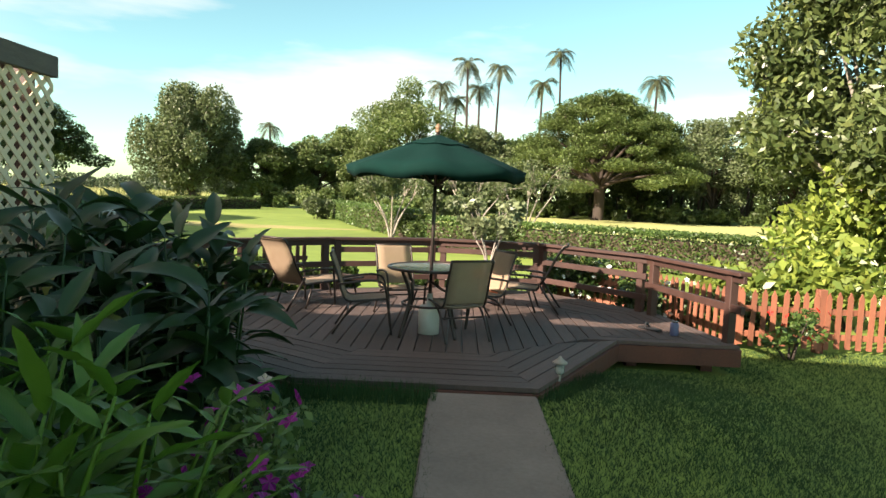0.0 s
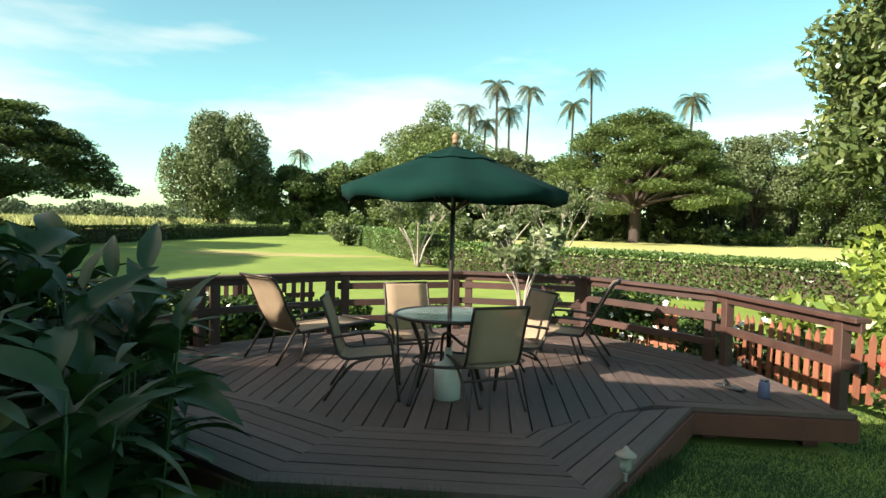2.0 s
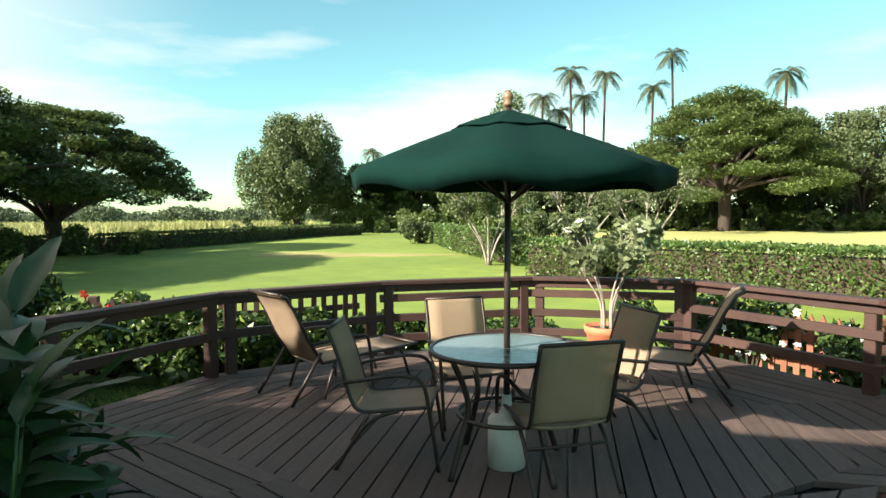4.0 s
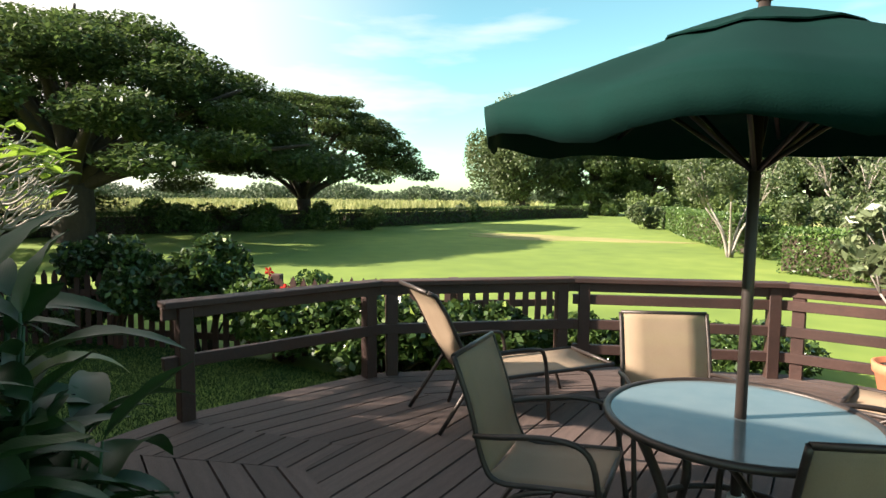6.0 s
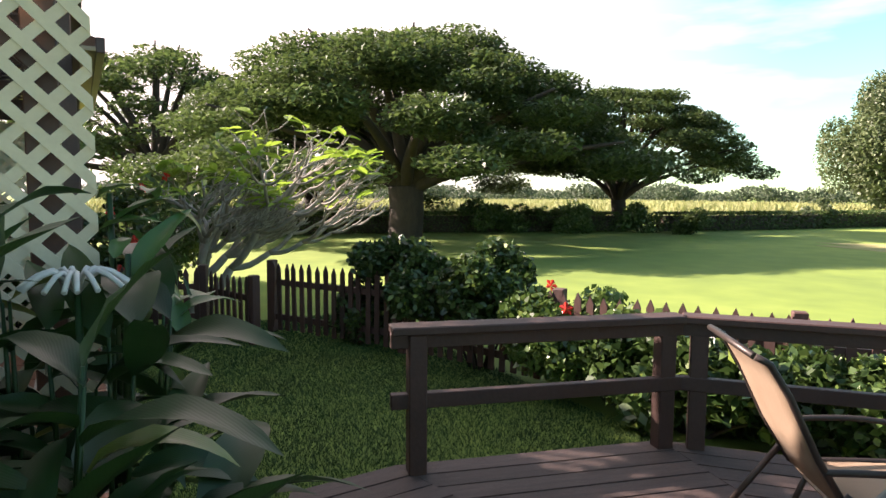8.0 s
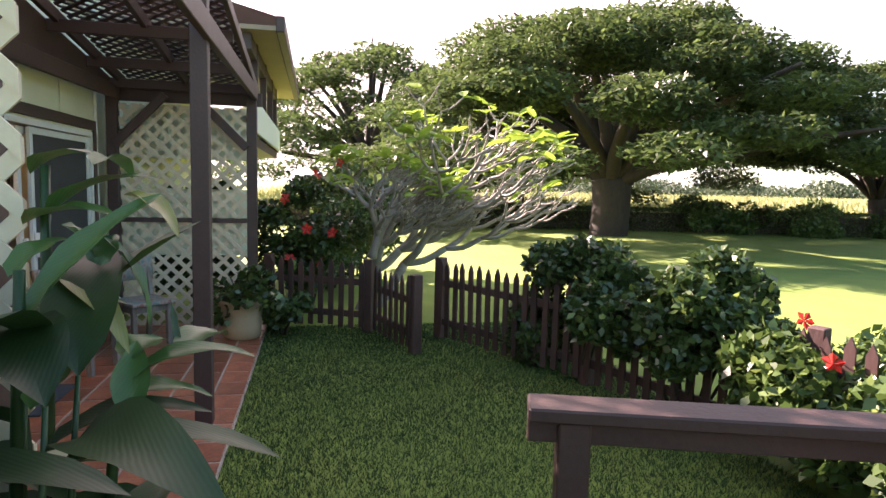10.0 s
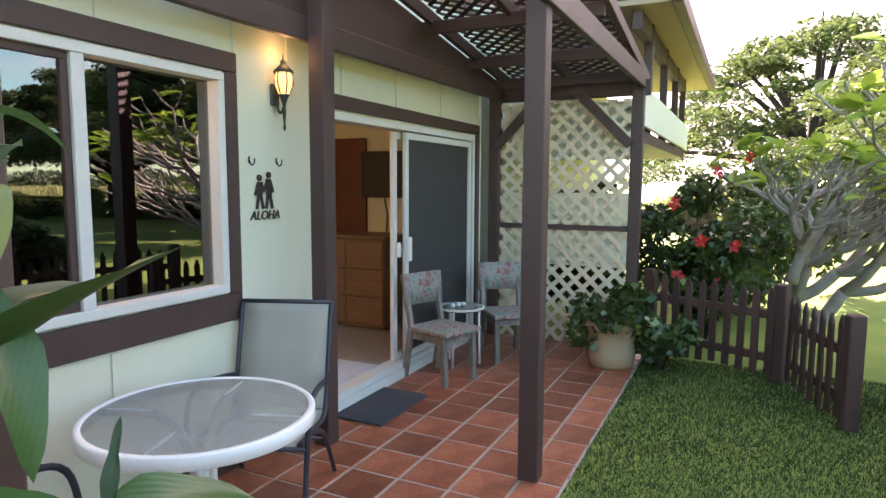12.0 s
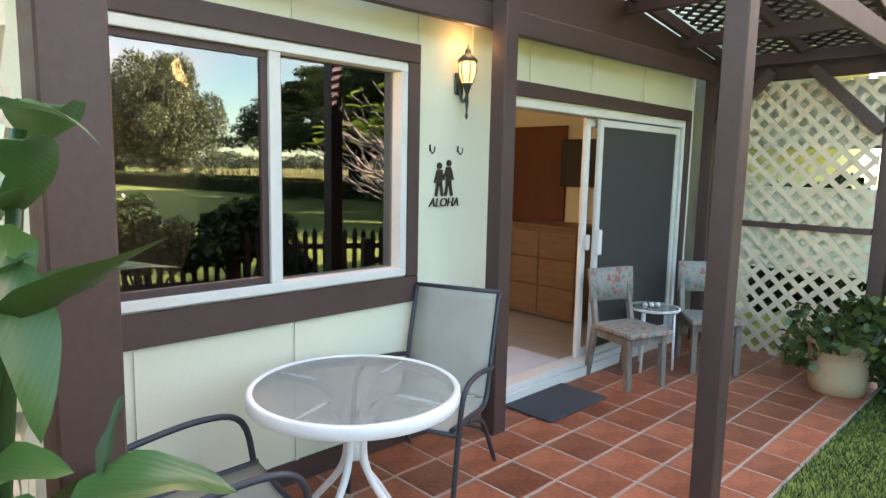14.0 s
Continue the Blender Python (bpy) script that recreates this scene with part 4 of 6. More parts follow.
# deck table with umbrella
TX, TY, TOP = -0.29, 6.2, 0.66
table = thing("round_patio_table", "round glass-topped patio table with dark metal legs", "table", pose(TX, TY, DECK_Z))
M_TABLEGLASS = surface("table_glass", (0.10, 0.13, 0.14), (0.14, 0.17, 0.18), 9, 0.12, 0.02, fine=200)
part("glass_top", turned(bmesh.new(), [(0.405, TOP - 0.006), (0.405, TOP)], 48), M_TABLEGLASS, table, "pebbled glass top")
part("rim", T([(0.415 * math.cos(a), 0.415 * math.sin(a), TOP - 0.004) for a in [2 * math.pi * i / 40 for i in range(41)]], 0.014, 8), M_METAL, table)
for k in range(4):
    a = math.pi / 4 + k * math.pi / 2
    c, s = math.cos(a), math.sin(a)
    part("leg", T(smooth_path([(0.38 * c, 0.38 * s, 0.0), (0.30 * c, 0.30 * s, 0.22), (0.26 * c, 0.26 * s, 0.4), (0.36 * c, 0.36 * s, TOP - 0.02)], 5), 0.017, 8), M_METAL, table)
part("ring", T([(0.27 * math.cos(a), 0.27 * math.sin(a), 0.3) for a in [2 * math.pi * i / 30 for i in range(31)]], 0.012, 8), M_METAL, table)

umbrella = thing("patio_umbrella", "dark green canvas market umbrella over the deck table", "umbrella", pose(TX, TY, DECK_Z, 0.6, 0.6, 0))
part("pole", T([(0, 0, 0.05), (0, 0, 1.98)], 0.018, 10), M_METAL, umbrella)
base_bm = turned(bmesh.new(), [(0.105, 0.0), (0.105, 0.26), (0.09, 0.28), (0.035, 0.29), (0.026, 0.4)], 24)
part("base", base_bm, surface("pale_plastic", (0.5, 0.5, 0.45), (0.62, 0.62, 0.58), 6, 0.6, 0.1), umbrella, "pale plastic umbrella base")
RIBS, RU, ZT, ZE = 8, 0.88, 1.94, 1.63
canopy = bmesh.new()
def canopy_point(a, r):
    """Panels sag between the ribs; the edge hangs down in a scalloped valance."""
    between = abs(((a / (2 * math.pi / RIBS)) % 1.0) - 0.5) * 2
    flat = 1 - (1 - between) * 0.07
    z = ZT - (ZT - ZE) * (r ** 1.12) - 0.035 * (1 - between) * r
    return Vector((RU * r * flat * math.cos(a), RU * r * flat * math.sin(a), z))
steps = 48
rings = []
for r in (0.04, 0.2, 0.4, 0.6, 0.8, 1.0):
    rings.append([canopy.verts.new(canopy_point(2 * math.pi * i / steps + 0.2, r)) for i in range(steps)])
hem = []
for i in range(steps):
    a = 2 * math.pi * i / steps + 0.2
    between = abs(((a / (2 * math.pi / RIBS)) % 1.0) - 0.5) * 2
    p = canopy_point(a, 1.0)
    hem.append(canopy.verts.new(p + Vector((-0.012 * math.cos(a), -0.012 * math.sin(a), -0.085 - 0.02 * math.sin(9 * a) * (1 - between)))))
rings.append(hem)
faces = [canopy.faces.new((a[i], a[(i + 1) % steps], b[(i + 1) % steps], b[i])) for a, b in zip(rings, rings[1:]) for i in range(steps)]
faces.append(canopy.faces.new(rings[0]))
for f in faces:
    f.smooth = True
bmesh.ops.recalc_face_normals(canopy, faces=faces)
bmesh.ops.solidify(canopy, geom=faces, thickness=0.006)
part("canopy", canopy, M_CANVAS, umbrella)
vent = bmesh.new()
rv = [[vent.verts.new(canopy_point(2 * math.pi * i / 24 + 0.2, r) + Vector((0, 0, 0.014))) for i in range(24)] for r in (0.04, 0.2, 0.36)]
vf = [vent.faces.new((a[i], a[(i + 1) % 24], b[(i + 1) % 24], b[i])) for a, b in zip(rv, rv[1:]) for i in range(24)]
vf.append(vent.faces.new(rv[0]))
bmesh.ops.recalc_face_normals(vent, faces=vf)
bmesh.ops.solidify(vent, geom=vf, thickness=0.005)
part("vent_cap", vent, M_CANVAS, umbrella)
for k in range(RIBS):
    a = 2 * math.pi * k / RIBS
    tip = canopy_point(a, 0.98) - Vector((0, 0, 0.02))
    rib = part("rib", T([(0, 0, ZT - 0.03), tip], 0.009, 6), M_METAL, umbrella)
    part("strut", T([(0, 0, 1.45), canopy_point(a, 0.5) - Vector((0, 0, 0.03))], 0.008, 6), M_METAL, rib)
part("finial", turned(bmesh.new(), [(0.024, 0.0), (0.028, 0.015), (0.021, 0.027), (0.028, 0.04), (0.027, 0.06), (0.01, 0.082), (0.005, 0.088)], 14, (0, 0, 1.97)), M_WOOD, umbrella, "turned wooden finial")

# bistro table and grey sling chairs on the patio
BX, BY, BT = -4.6, 4.07, 0.73
bistro = thing("bistro_table", "round white metal bistro table with frosted glass top", "table", pose(BX, BY, PATIO_Z))
def frosted(name, tint, cover):
    """Clouded glass: part clear, part pale and glossy."""
    m, n, l, b = nodes_of(name)
    b.inputs["Base Color"].default_value = (*tint, 1)
    b.inputs["Roughness"].default_value = 0.22
    tp = n.new("ShaderNodeBsdfTransparent")
    tp.inputs["Color"].default_value = (0.85, 0.88, 0.86, 1)
    nz = n.new("ShaderNodeTexNoise")
    nz.inputs["Scale"].default_value = 180
    bp = n.new("ShaderNodeBump")
    bp.inputs["Strength"].default_value, bp.inputs["Distance"].default_value = 0.25, 0.002
    l.new(nz.outputs["Fac"], bp.inputs["Height"])
    l.new(bp.outputs[0], b.inputs["Normal"])
    mx = n.new("ShaderNodeMixShader")
    mx.inputs[0].default_value = cover
    l.new(tp.outputs[0], mx.inputs[1])
    l.new(b.outputs[0], mx.inputs[2])
    l.new(mx.outputs[0], n["Material Output"].inputs["Surface"])
    return m


M_FROST = frosted("frosted_glass", (0.36, 0.38, 0.35), 0.5)
part("glass_top", turned(bmesh.new(), [(0.405, BT - 0.005), (0.405, BT)], 56), M_FROST, bistro, "frosted glass top")
rim = bmesh.new()
ringv = []
for i in range(57):
    a = 2 * math.pi * i / 56
    c, s = math.cos(a), math.sin(a)
    ringv.append([rim.verts.new((r * c, r * s, BT + z)) for r, z in ((0.405, 0.004), (0.424, 0.004), (0.43, -0.002), (0.43, -0.046), (0.425, -0.05), (0.405, -0.046))])
for a, b in zip(ringv, ringv[1:]):
    for i in range(6):
        f = rim.faces.new((a[i], a[(i + 1) % 6], b[(i + 1) % 6], b[i]))
        f.smooth = True
part("rim", rim, M_WHITE, bistro)
for k in range(4):
    a = 0.35 + k * math.pi / 2
    c, s = math.cos(a), math.sin(a)
    part("leg", T(smooth_path([(0.36 * c, 0.36 * s, 0.0), (0.2 * c, 0.2 * s, 0.2), (0.06 * c, 0.06 * s, 0.38), (0.05 * c, 0.05 * s, 0.55), (0.16 * c, 0.16 * s, BT - 0.03), (0.4 * c, 0.4 * s, BT - 0.02)], 5), 0.016, 8), M_WHITE, bistro)
part("collar", T([(0, 0, 0.42), (0, 0, 0.52)], 0.034, 14), M_WHITE, bistro)
G_PATIO = "grey sling chairs round the bistro table"
L_PATIO = "grey sling patio chair with charcoal tube frame"
grey = sling_chair(1.0, M_GREYSLING, M_CHARCOAL, pose(-5.25, 3.8, PATIO_Z, 0, 0, -68), L_PATIO, G_PATIO, 0.95)
copy_thing(grey, pose(-4.02, 4.02, PATIO_Z, 0, 0, 82))

# painted driftwood chairs and small table by the door
M_DRIFT = surface("worn_painted_wood", (0.12, 0.09, 0.07), (0.27, 0.235, 0.2), 9, 0.8, 0.3, (1, 1, 0.4), fine=40, c3=(0.18, 0.155, 0.13), contrast=0.15)
M_PATCH = surface("patchy_paint", (0.24, 0.10, 0.08), (0.11, 0.19, 0.18), 14, 0.8, 0.3, fine=30, c3=(0.3, 0.27, 0.23), contrast=0.12)
def wood_chair(m, label):
    c = thing("wooden_chair", label, "chair", m, "painted wooden chairs")
    part("seat", B(-0.21, 0.21, -0.2, 0.24, 0.41, 0.445, 0.006), M_PATCH, c, "patchily painted seat")
    for s in (-1, 1):
        part("front_leg", bar(bmesh.new(), (s * 0.17, 0.19, 0), (s * 0.17, 0.17, 0.41), 0.045, 0.05, 0.004), M_DRIFT, c)
        bm = bar(bmesh.new(), (s * 0.18, -0.26, 0), (s * 0.18, -0.18, 0.44), 0.04, 0.05, 0.004)
        bar(bm, (s * 0.18, -0.18, 0.42), (s * 0.18, -0.28, 0.86), 0.04, 0.045, 0.004)
        part("back_post", bm, M_DRIFT, c)
        part("side_apron", B(s * 0.17 - 0.012, s * 0.17 + 0.012, -0.17, 0.17, 0.34, 0.41), M_DRIFT, c)
    part("back_panel", sheet(bmesh.new(), [[(x, -0.225 - 0.1 * z - 0.03 * (1 - (x / 0.22) ** 2), 0.6 + z) for x in (-0.22, -0.11, 0, 0.11, 0.22)] for z in (0.0, 0.13, 0.26)], 0.02), M_PATCH, c, "patchily painted back panel")
    part("front_apron", B(-0.15, 0.15, 0.165, 0.185, 0.34, 0.41), M_DRIFT, c)
    return c


wc = wood_chair(pose(-7.47, 3.72, PATIO_Z, 0, 0, -18), "worn painted wooden chair beside the sliding door")
copy_thing(wc, pose(-8.33, 3.98, PATIO_Z, 0, 0, -50))
side = thing("side_table", "small round side table with glass top", "table", pose(-7.93, 3.68, PATIO_Z))
part("top", turned(bmesh.new(), [(0.2, 0.5), (0.21, 0.52), (0.195, 0.525)], 28), M_FROST, side, "glass top")
part("rim", T([(0.2 * math.cos(a), 0.2 * math.sin(a), 0.515) for a in [2 * math.pi * i / 28 for i in range(29)]], 0.01, 6), M_WHITE, side)
for k in range(3):
    a = k * 2.094
    part("leg", T([(0.17 * math.cos(a), 0.17 * math.sin(a), 0), (0.16 * math.cos(a), 0.16 * math.sin(a), 0.51)], 0.011, 6), M_WHITE, side)
for k in range(3):
    whole("sea_shell", turned(bmesh.new(), [(0.008, 0), (0.022, 0.01), (0.018, 0.025), (0.004, 0.035)], 10), M_PETALWHITE, "small pale sea shell on the side table", "shell", pose(-7.95 + 0.05 * k, 3.7 - 0.03 * k, PATIO_Z + 0.525), "shells on the side table")

# small things on the deck
M_BLUE = surface("blue_paint", (0.07, 0.08, 0.16), (0.11, 0.13, 0.24), 6, 0.5, 0.05)
can = thing("blue_tin", "small blue and grey tin on the deck corner", "tin", pose(2.28, 6.62, DECK_Z) @ Matrix.Scale(0.8, 4))
part("body", turned(bmesh.new(), [(0.05, 0), (0.055, 0.01), (0.055, 0.15), (0.04, 0.17)], 18), M_BLUE, can)
part("lid", turned(bmesh.new(), [(0.042, 0.17), (0.042, 0.19)], 16), M_CHARCOAL, can)
shoe = thing("sandal", "dark sandal lying on the deck", "sandal", pose(2.1, 6.86, DECK_Z, 0, 0, 40))
part("sole", B(-0.045, 0.045, -0.13, 0.13, 0, 0.025, 0.01), M_BLACK, shoe)
part("strap", T(smooth_path([(-0.045, 0.03, 0.02), (0, 0.05, 0.07), (0.045, 0.03, 0.02)], 5), 0.012, 6), M_BLACK, shoe)
path_lamp = thing("path_lamp", "small weathered metal garden path lamp", "lamp", pose(0.8, 4.86, ground_z(0.8, 4.86) - 0.02))
part("stake", T([(0, 0, 0), (0, 0, 0.14)], 0.012, 8), M_PALE_BARK, path_lamp)
part("lens", turned(bmesh.new(), [(0.03, 0.14), (0.038, 0.16), (0.034, 0.22), (0.02, 0.225)], 14), M_FROST, path_lamp)
part("cap", turned(bmesh.new(), [(0.06, 0.225), (0.055, 0.235), (0.02, 0.26), (0.008, 0.28)], 16), M_PALE_BARK, path_lamp)

# ---- fences ----
def picket_fence(line, label, material, height=0.8, step=0.118, width=0.06, post_at=(0.0, 1.0), z0=-0.12, m=None, name="picket_fence"):
    """Pointed pickets on two rails along a line of plan points."""
    fence = thing(name, label, "fence", m)
    picket = bpy.data.meshes.new("picket")
    bm = bmesh.new()
    h, w = height - 0.06, width / 2
    outline = [(-w, 0), (w, 0), (w, h - 0.07), (0, h), (-w, h - 0.07)]
    lo = [bm.verts.new((x, -0.009, z)) for x, z in outline]
    hi = [bm.verts.new((x, 0.009, z)) for x, z in outline]
    bm.faces.new(lo)
    bm.faces.new(hi[::-1])
    for i in range(5):
        bm.faces.new((lo[i], hi[i], hi[(i + 1) % 5], lo[(i + 1) % 5]))
    bmesh.ops.recalc_face_normals(bm, faces=bm.faces)
    bm.to_mesh(picket)
    bm.free()
    picket.materials.append(material)
    for (xa, ya), (xb, yb) in zip(line, line[1:]):
        d = Vector((xb - xa, yb - ya))
        a = math.degrees(math.atan2(d.y, d.x))
        n = max(1, int(d.length / step))
        u = d.normalized()
        side = Vector((-u.y, u.x)) * 0.03
        for z in (0.2, height - 0.24):
            part("rail", bar(bmesh.new(), (xa + side.x, ya + side.y, z0 + z), (xb + side.x, yb + side.y, z0 + z), 0.035, 0.07, 0.003), material, fence)
        for k in range(n):
            p = Vector((xa, ya)) + d * ((k + 0.5) / n)
            piece("picket", picket, fence, pose(p.x, p.y, z0 + 0.06 + random.uniform(-0.012, 0.012), random.uniform(-1, 1), random.uniform(-1.2, 1.2), a))
        for f in post_at:
            p = Vector((xa, ya)) + d * f
            post = part("fence_post", B(-0.05, 0.05, -0.05, 0.05, -0.1, height + 0.02, 0.008), material, fence)
            post.matrix_basis = pose(p.x + side.x * 1.9, p.y + side.y * 1.9, z0, 0, 0, a)
    return fence


W_FENCE = "dark red-brown picket fence with pointed tops"
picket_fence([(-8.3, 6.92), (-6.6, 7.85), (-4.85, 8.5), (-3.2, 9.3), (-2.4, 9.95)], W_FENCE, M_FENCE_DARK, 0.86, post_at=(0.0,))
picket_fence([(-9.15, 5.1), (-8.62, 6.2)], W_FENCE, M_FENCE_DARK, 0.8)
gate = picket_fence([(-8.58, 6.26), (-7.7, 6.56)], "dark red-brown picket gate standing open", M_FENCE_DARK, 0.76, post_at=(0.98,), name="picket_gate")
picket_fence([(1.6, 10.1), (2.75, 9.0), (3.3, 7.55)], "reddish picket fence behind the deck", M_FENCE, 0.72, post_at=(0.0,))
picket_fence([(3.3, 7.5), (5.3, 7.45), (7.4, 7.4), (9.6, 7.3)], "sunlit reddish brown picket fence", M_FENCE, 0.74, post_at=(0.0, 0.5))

# ---- trees ----
RNG = np.random.default_rng(7)


def crown_mesh(name, parent, pts, size, material, flat=0.0, aspect=0.5, droop=None, label="", kind=""):
    ob = new(name, leaf_mesh(name, pts, size, RNG, material, aspect, flat, droop))
    ob.parent = parent
    return tagged(ob, label, kind=kind)


def umbrella_tree(x, y, top, radius, low, trunk_r, leaves, label, size=0.2, material=None, fork=1.6, seed=1, n=74):
    """A wide flat-topped shade tree: short stout trunk, spreading limbs, layered clumps."""
    rng = np.random.default_rng(seed)
    t = thing("shade_tree", label, "tree", pose(x, y, -0.14))
    bm = bmesh.new()
    tube(bm, smooth_path([(0, 0, -0.1), (0.02, 0, 0.15), (0.05, 0.03, fork * 0.6), (0.0, 0.0, fork)], 4), [trunk_r * 1.5] + [trunk_r * 1.3] * 2 + [trunk_r] * 10, 12)
    part("trunk", bm, M_BARK, t)
    clumps = []
    for i in range(n):
        r = radius * math.sqrt((i + 0.5) / n) * rng.uniform(0.92, 1.05)
        a = i * 2.39996 + rng.uniform(-0.2, 0.2)
        z = low + (top - low) * (1 - (r / radius) ** 2.2) * rng.uniform(0.88, 1.0)
        z = max(z, low + rng.uniform(0, 0.8))
        clumps.append((r * math.cos(a), r * math.sin(a), z - radius * 0.08, radius * rng.uniform(0.13, 0.21)))
        if i % 2 == 0 and r > radius * 0.45:
            clumps.append((r * 0.85 * math.cos(a + 0.2), r * 0.85 * math.sin(a + 0.2), max(low + 0.3, z - rng.uniform(0.6, 1.4)), radius * rng.uniform(0.1, 0.16)))
        if i % 3 == 0:
            c, s = math.cos(a), math.sin(a)
            part("limb", T(smooth_path([(0, 0, fork * 0.92), (r * 0.22 * c, r * 0.22 * s, fork + (z - fork) * 0.35), (r * 0.6 * c + rng.normal(0, 0.2), r * 0.6 * s, fork + (z - fork) * 0.72), (r * c, r * s, z)], 4), [trunk_r * 0.48 * (1 - 0.88 * j / 12) for j in range(13)], 6), M_BARK, t)
    crown_mesh("crown", t, clump_points(rng, clumps, leaves / len(clumps), 0.34, 0.3), size, material or M_CROWN, 0.55)
    return t


def round_tree(x, y, height, radius, label, material, leaves=16000, size=0.3, trunk=0.25, low=1.0, lumps=26, seed=3, squash=0.8, name="tree", clump=0.36):
    """A full tree built of clumps round a branching trunk."""
    rng = np.random.default_rng(seed)
    t = thing(name, label, "tree", pose(x, y, -0.14))
    bm = bmesh.new()
    mid = (height + low) / 2
    tube(bm, smooth_path([(0, 0, -0.1), (rng.normal(0, 0.1), rng.normal(0, 0.1), low), (rng.normal(0, 0.3), rng.normal(0, 0.3), mid)], 4), [trunk * 1.25] + [trunk * (1 - 0.06 * j) for j in range(8)], 8)
    part("trunk", bm, M_BARK, t)
    clumps = []
    for i in range(lumps):
        u = rng.normal(size=3)
        u /= np.linalg.norm(u)
        f = rng.uniform(0.5, 0.95)
        taper = 1.0 if u[2] < 0.2 else 1.0 - 0.35 * u[2]
        c = (u[0] * radius * f * taper, u[1] * radius * f * taper, mid + u[2] * (height - low) / 2 * f)
        clumps.append((*c, radius * clump * rng.uniform(0.7, 1.2)))
        if i % 3 == 0:
            part("limb", T(smooth_path([(0, 0, low * 0.9 + 0.2), (c[0] * 0.4, c[1] * 0.4, (low + c[2]) / 2 + 0.2), c], 3), [trunk * 0.4 * (1 - 0.8 * j / 6) for j in range(7)], 5), M_BARK, t)
    crown_mesh("crown", t, clump_points(rng, clumps, leaves / lumps, squash, 0.45), size, material, 0.15)
    return t


umbrella_tree(-22.6, 15.9, 8.3, 8.9, 2.7, 0.68, 130000, "huge dark spreading shade tree with stout trunk", 0.2, M_CROWN_DARK, 2.0, 11)
umbrella_tree(-23.6, 28.2, 7.4, 6.1, 3.0, 0.36, 60000, "spreading shade tree with forked dark trunk", 0.2, M_CROWN_DARK, 1.5, 12)
umbrella_tree(-37.0, 8.5, 9.6, 8.0, 2.0, 0.6, 26000, "spreading shade tree behind the lawn hedge", 0.3, M_CROWN_DARK, 2.4, 13)
umbrella_tree(-34.0, 16.0, 7.6, 7.0, 1.8, 0.5, 20000, "low spreading shade tree behind the hedge", 0.3, M_CROWN_DARK, 2.4, 14)
umbrella_tree(13.0, 59.5, 12.2, 8.6, 3.6, 0.5, 90000, "sunlit flat-topped shade tree at the field edge", 0.26, M_CROWN, 3.2, 15, 120)
weeping = round_tree(-24.4, 57.0, 10.5, 5.2, "tall drooping grey-green tree on the far lawn", M_CROWN_GREY, 40000, 0.28, 0.4, 1.0, 46, 21, 1.35, clump=0.25)
for k, (x, y, h, r, mat_, lab) in enumerate([
        (-19.0, 61, 6.4, 4.0, M_CROWN_DARK, "dark rounded tree at the lawn's far end"),
        (-14.5, 63, 7.0, 3.8, M_CROWN, "rounded green tree at the lawn's far end"),
        (-11.0, 66, 9.0, 4.2, M_CROWN, "rounded green tree at the lawn's far end"),
        (-5.6, 65, 13.6, 6.0, M_CROWN, "tall domed mango-like tree in the sun"),
        (-9.2, 62, 6.0, 3.4, M_CROWN, "rounded green tree below the taller dome"),
        (1.8, 68, 9.6, 4.2, M_CROWN_GREY, "grey-green tree below the palms"),
        (5.2, 70, 8.5, 4.0, M_CROWN_DARK, "dark tree in the wood edge"),
        (19.0, 66, 11.6, 5.0, M_CROWN_DARK, "dark tall tree in the wood edge"),
        (25.0, 63, 11.0, 5.2, M_CROWN_GREY, "tall grey-green tree in the wood edge"),
        (32.0, 60, 11.5, 5.4, M_CROWN_DARK, "tall dark tree in the wood edge"),
        (40.0, 57, 12.0, 5.8, M_CROWN_DARK, "tall dark tree in the wood edge"),
        (49.0, 52, 12.0, 6.0, M_CROWN_DARK, "tall dark tree in the wood edge"),
        (15.5, 72, 11.0, 5.5, M_CROWN_DARK, "dark tall tree in the wood edge"),
        (-1.0, 73, 9.5, 5.5, M_CROWN_DARK, "dark tree in the wood edge")]):
    round_tree(x, y, h, r, lab, mat_, 27000, 0.27, 0.3, 1.4, 60, 31 + k, 0.75, clump=0.25)


def bush(name, label, x, y, rx, ry, h, material, leaves, size, lumps=14, seed=5, category="bush", z=-0.13, flat=0.1, aspect=0.5, low=0.1, group="", shell=0.45):
    """A low shrub: a few stems and many leaves in clumps."""
    rng = np.random.default_rng(seed)
    t = thing(name, label, category, pose(x, y, z), group)
    clumps = []
    for i in range(lumps):
        a, f = rng.uniform(0, 6.283), math.sqrt(rng.uniform(0, 1))
        cz = low + (h - low) * rng.uniform(0.15, 0.82) * (1 - 0.35 * f * f)
        c = (rx * 0.75 * f * math.cos(a), ry * 0.75 * f * math.sin(a), cz)
        clumps.append((*c, min(rx, ry, h) * rng.uniform(0.3, 0.5)))
        if i % 2 == 0:
            part("stem", T(smooth_path([(c[0] * 0.2, c[1] * 0.2, 0), (c[0] * 0.5, c[1] * 0.5, cz * 0.5), c], 2), [0.018, 0.015, 0.012, 0.01, 0.006], 5), M_BARK, t)
    crown_mesh("leaves", t, clump_points(rng, clumps, leaves / lumps, 0.85, shell), size, material, flat, aspect)
    return t


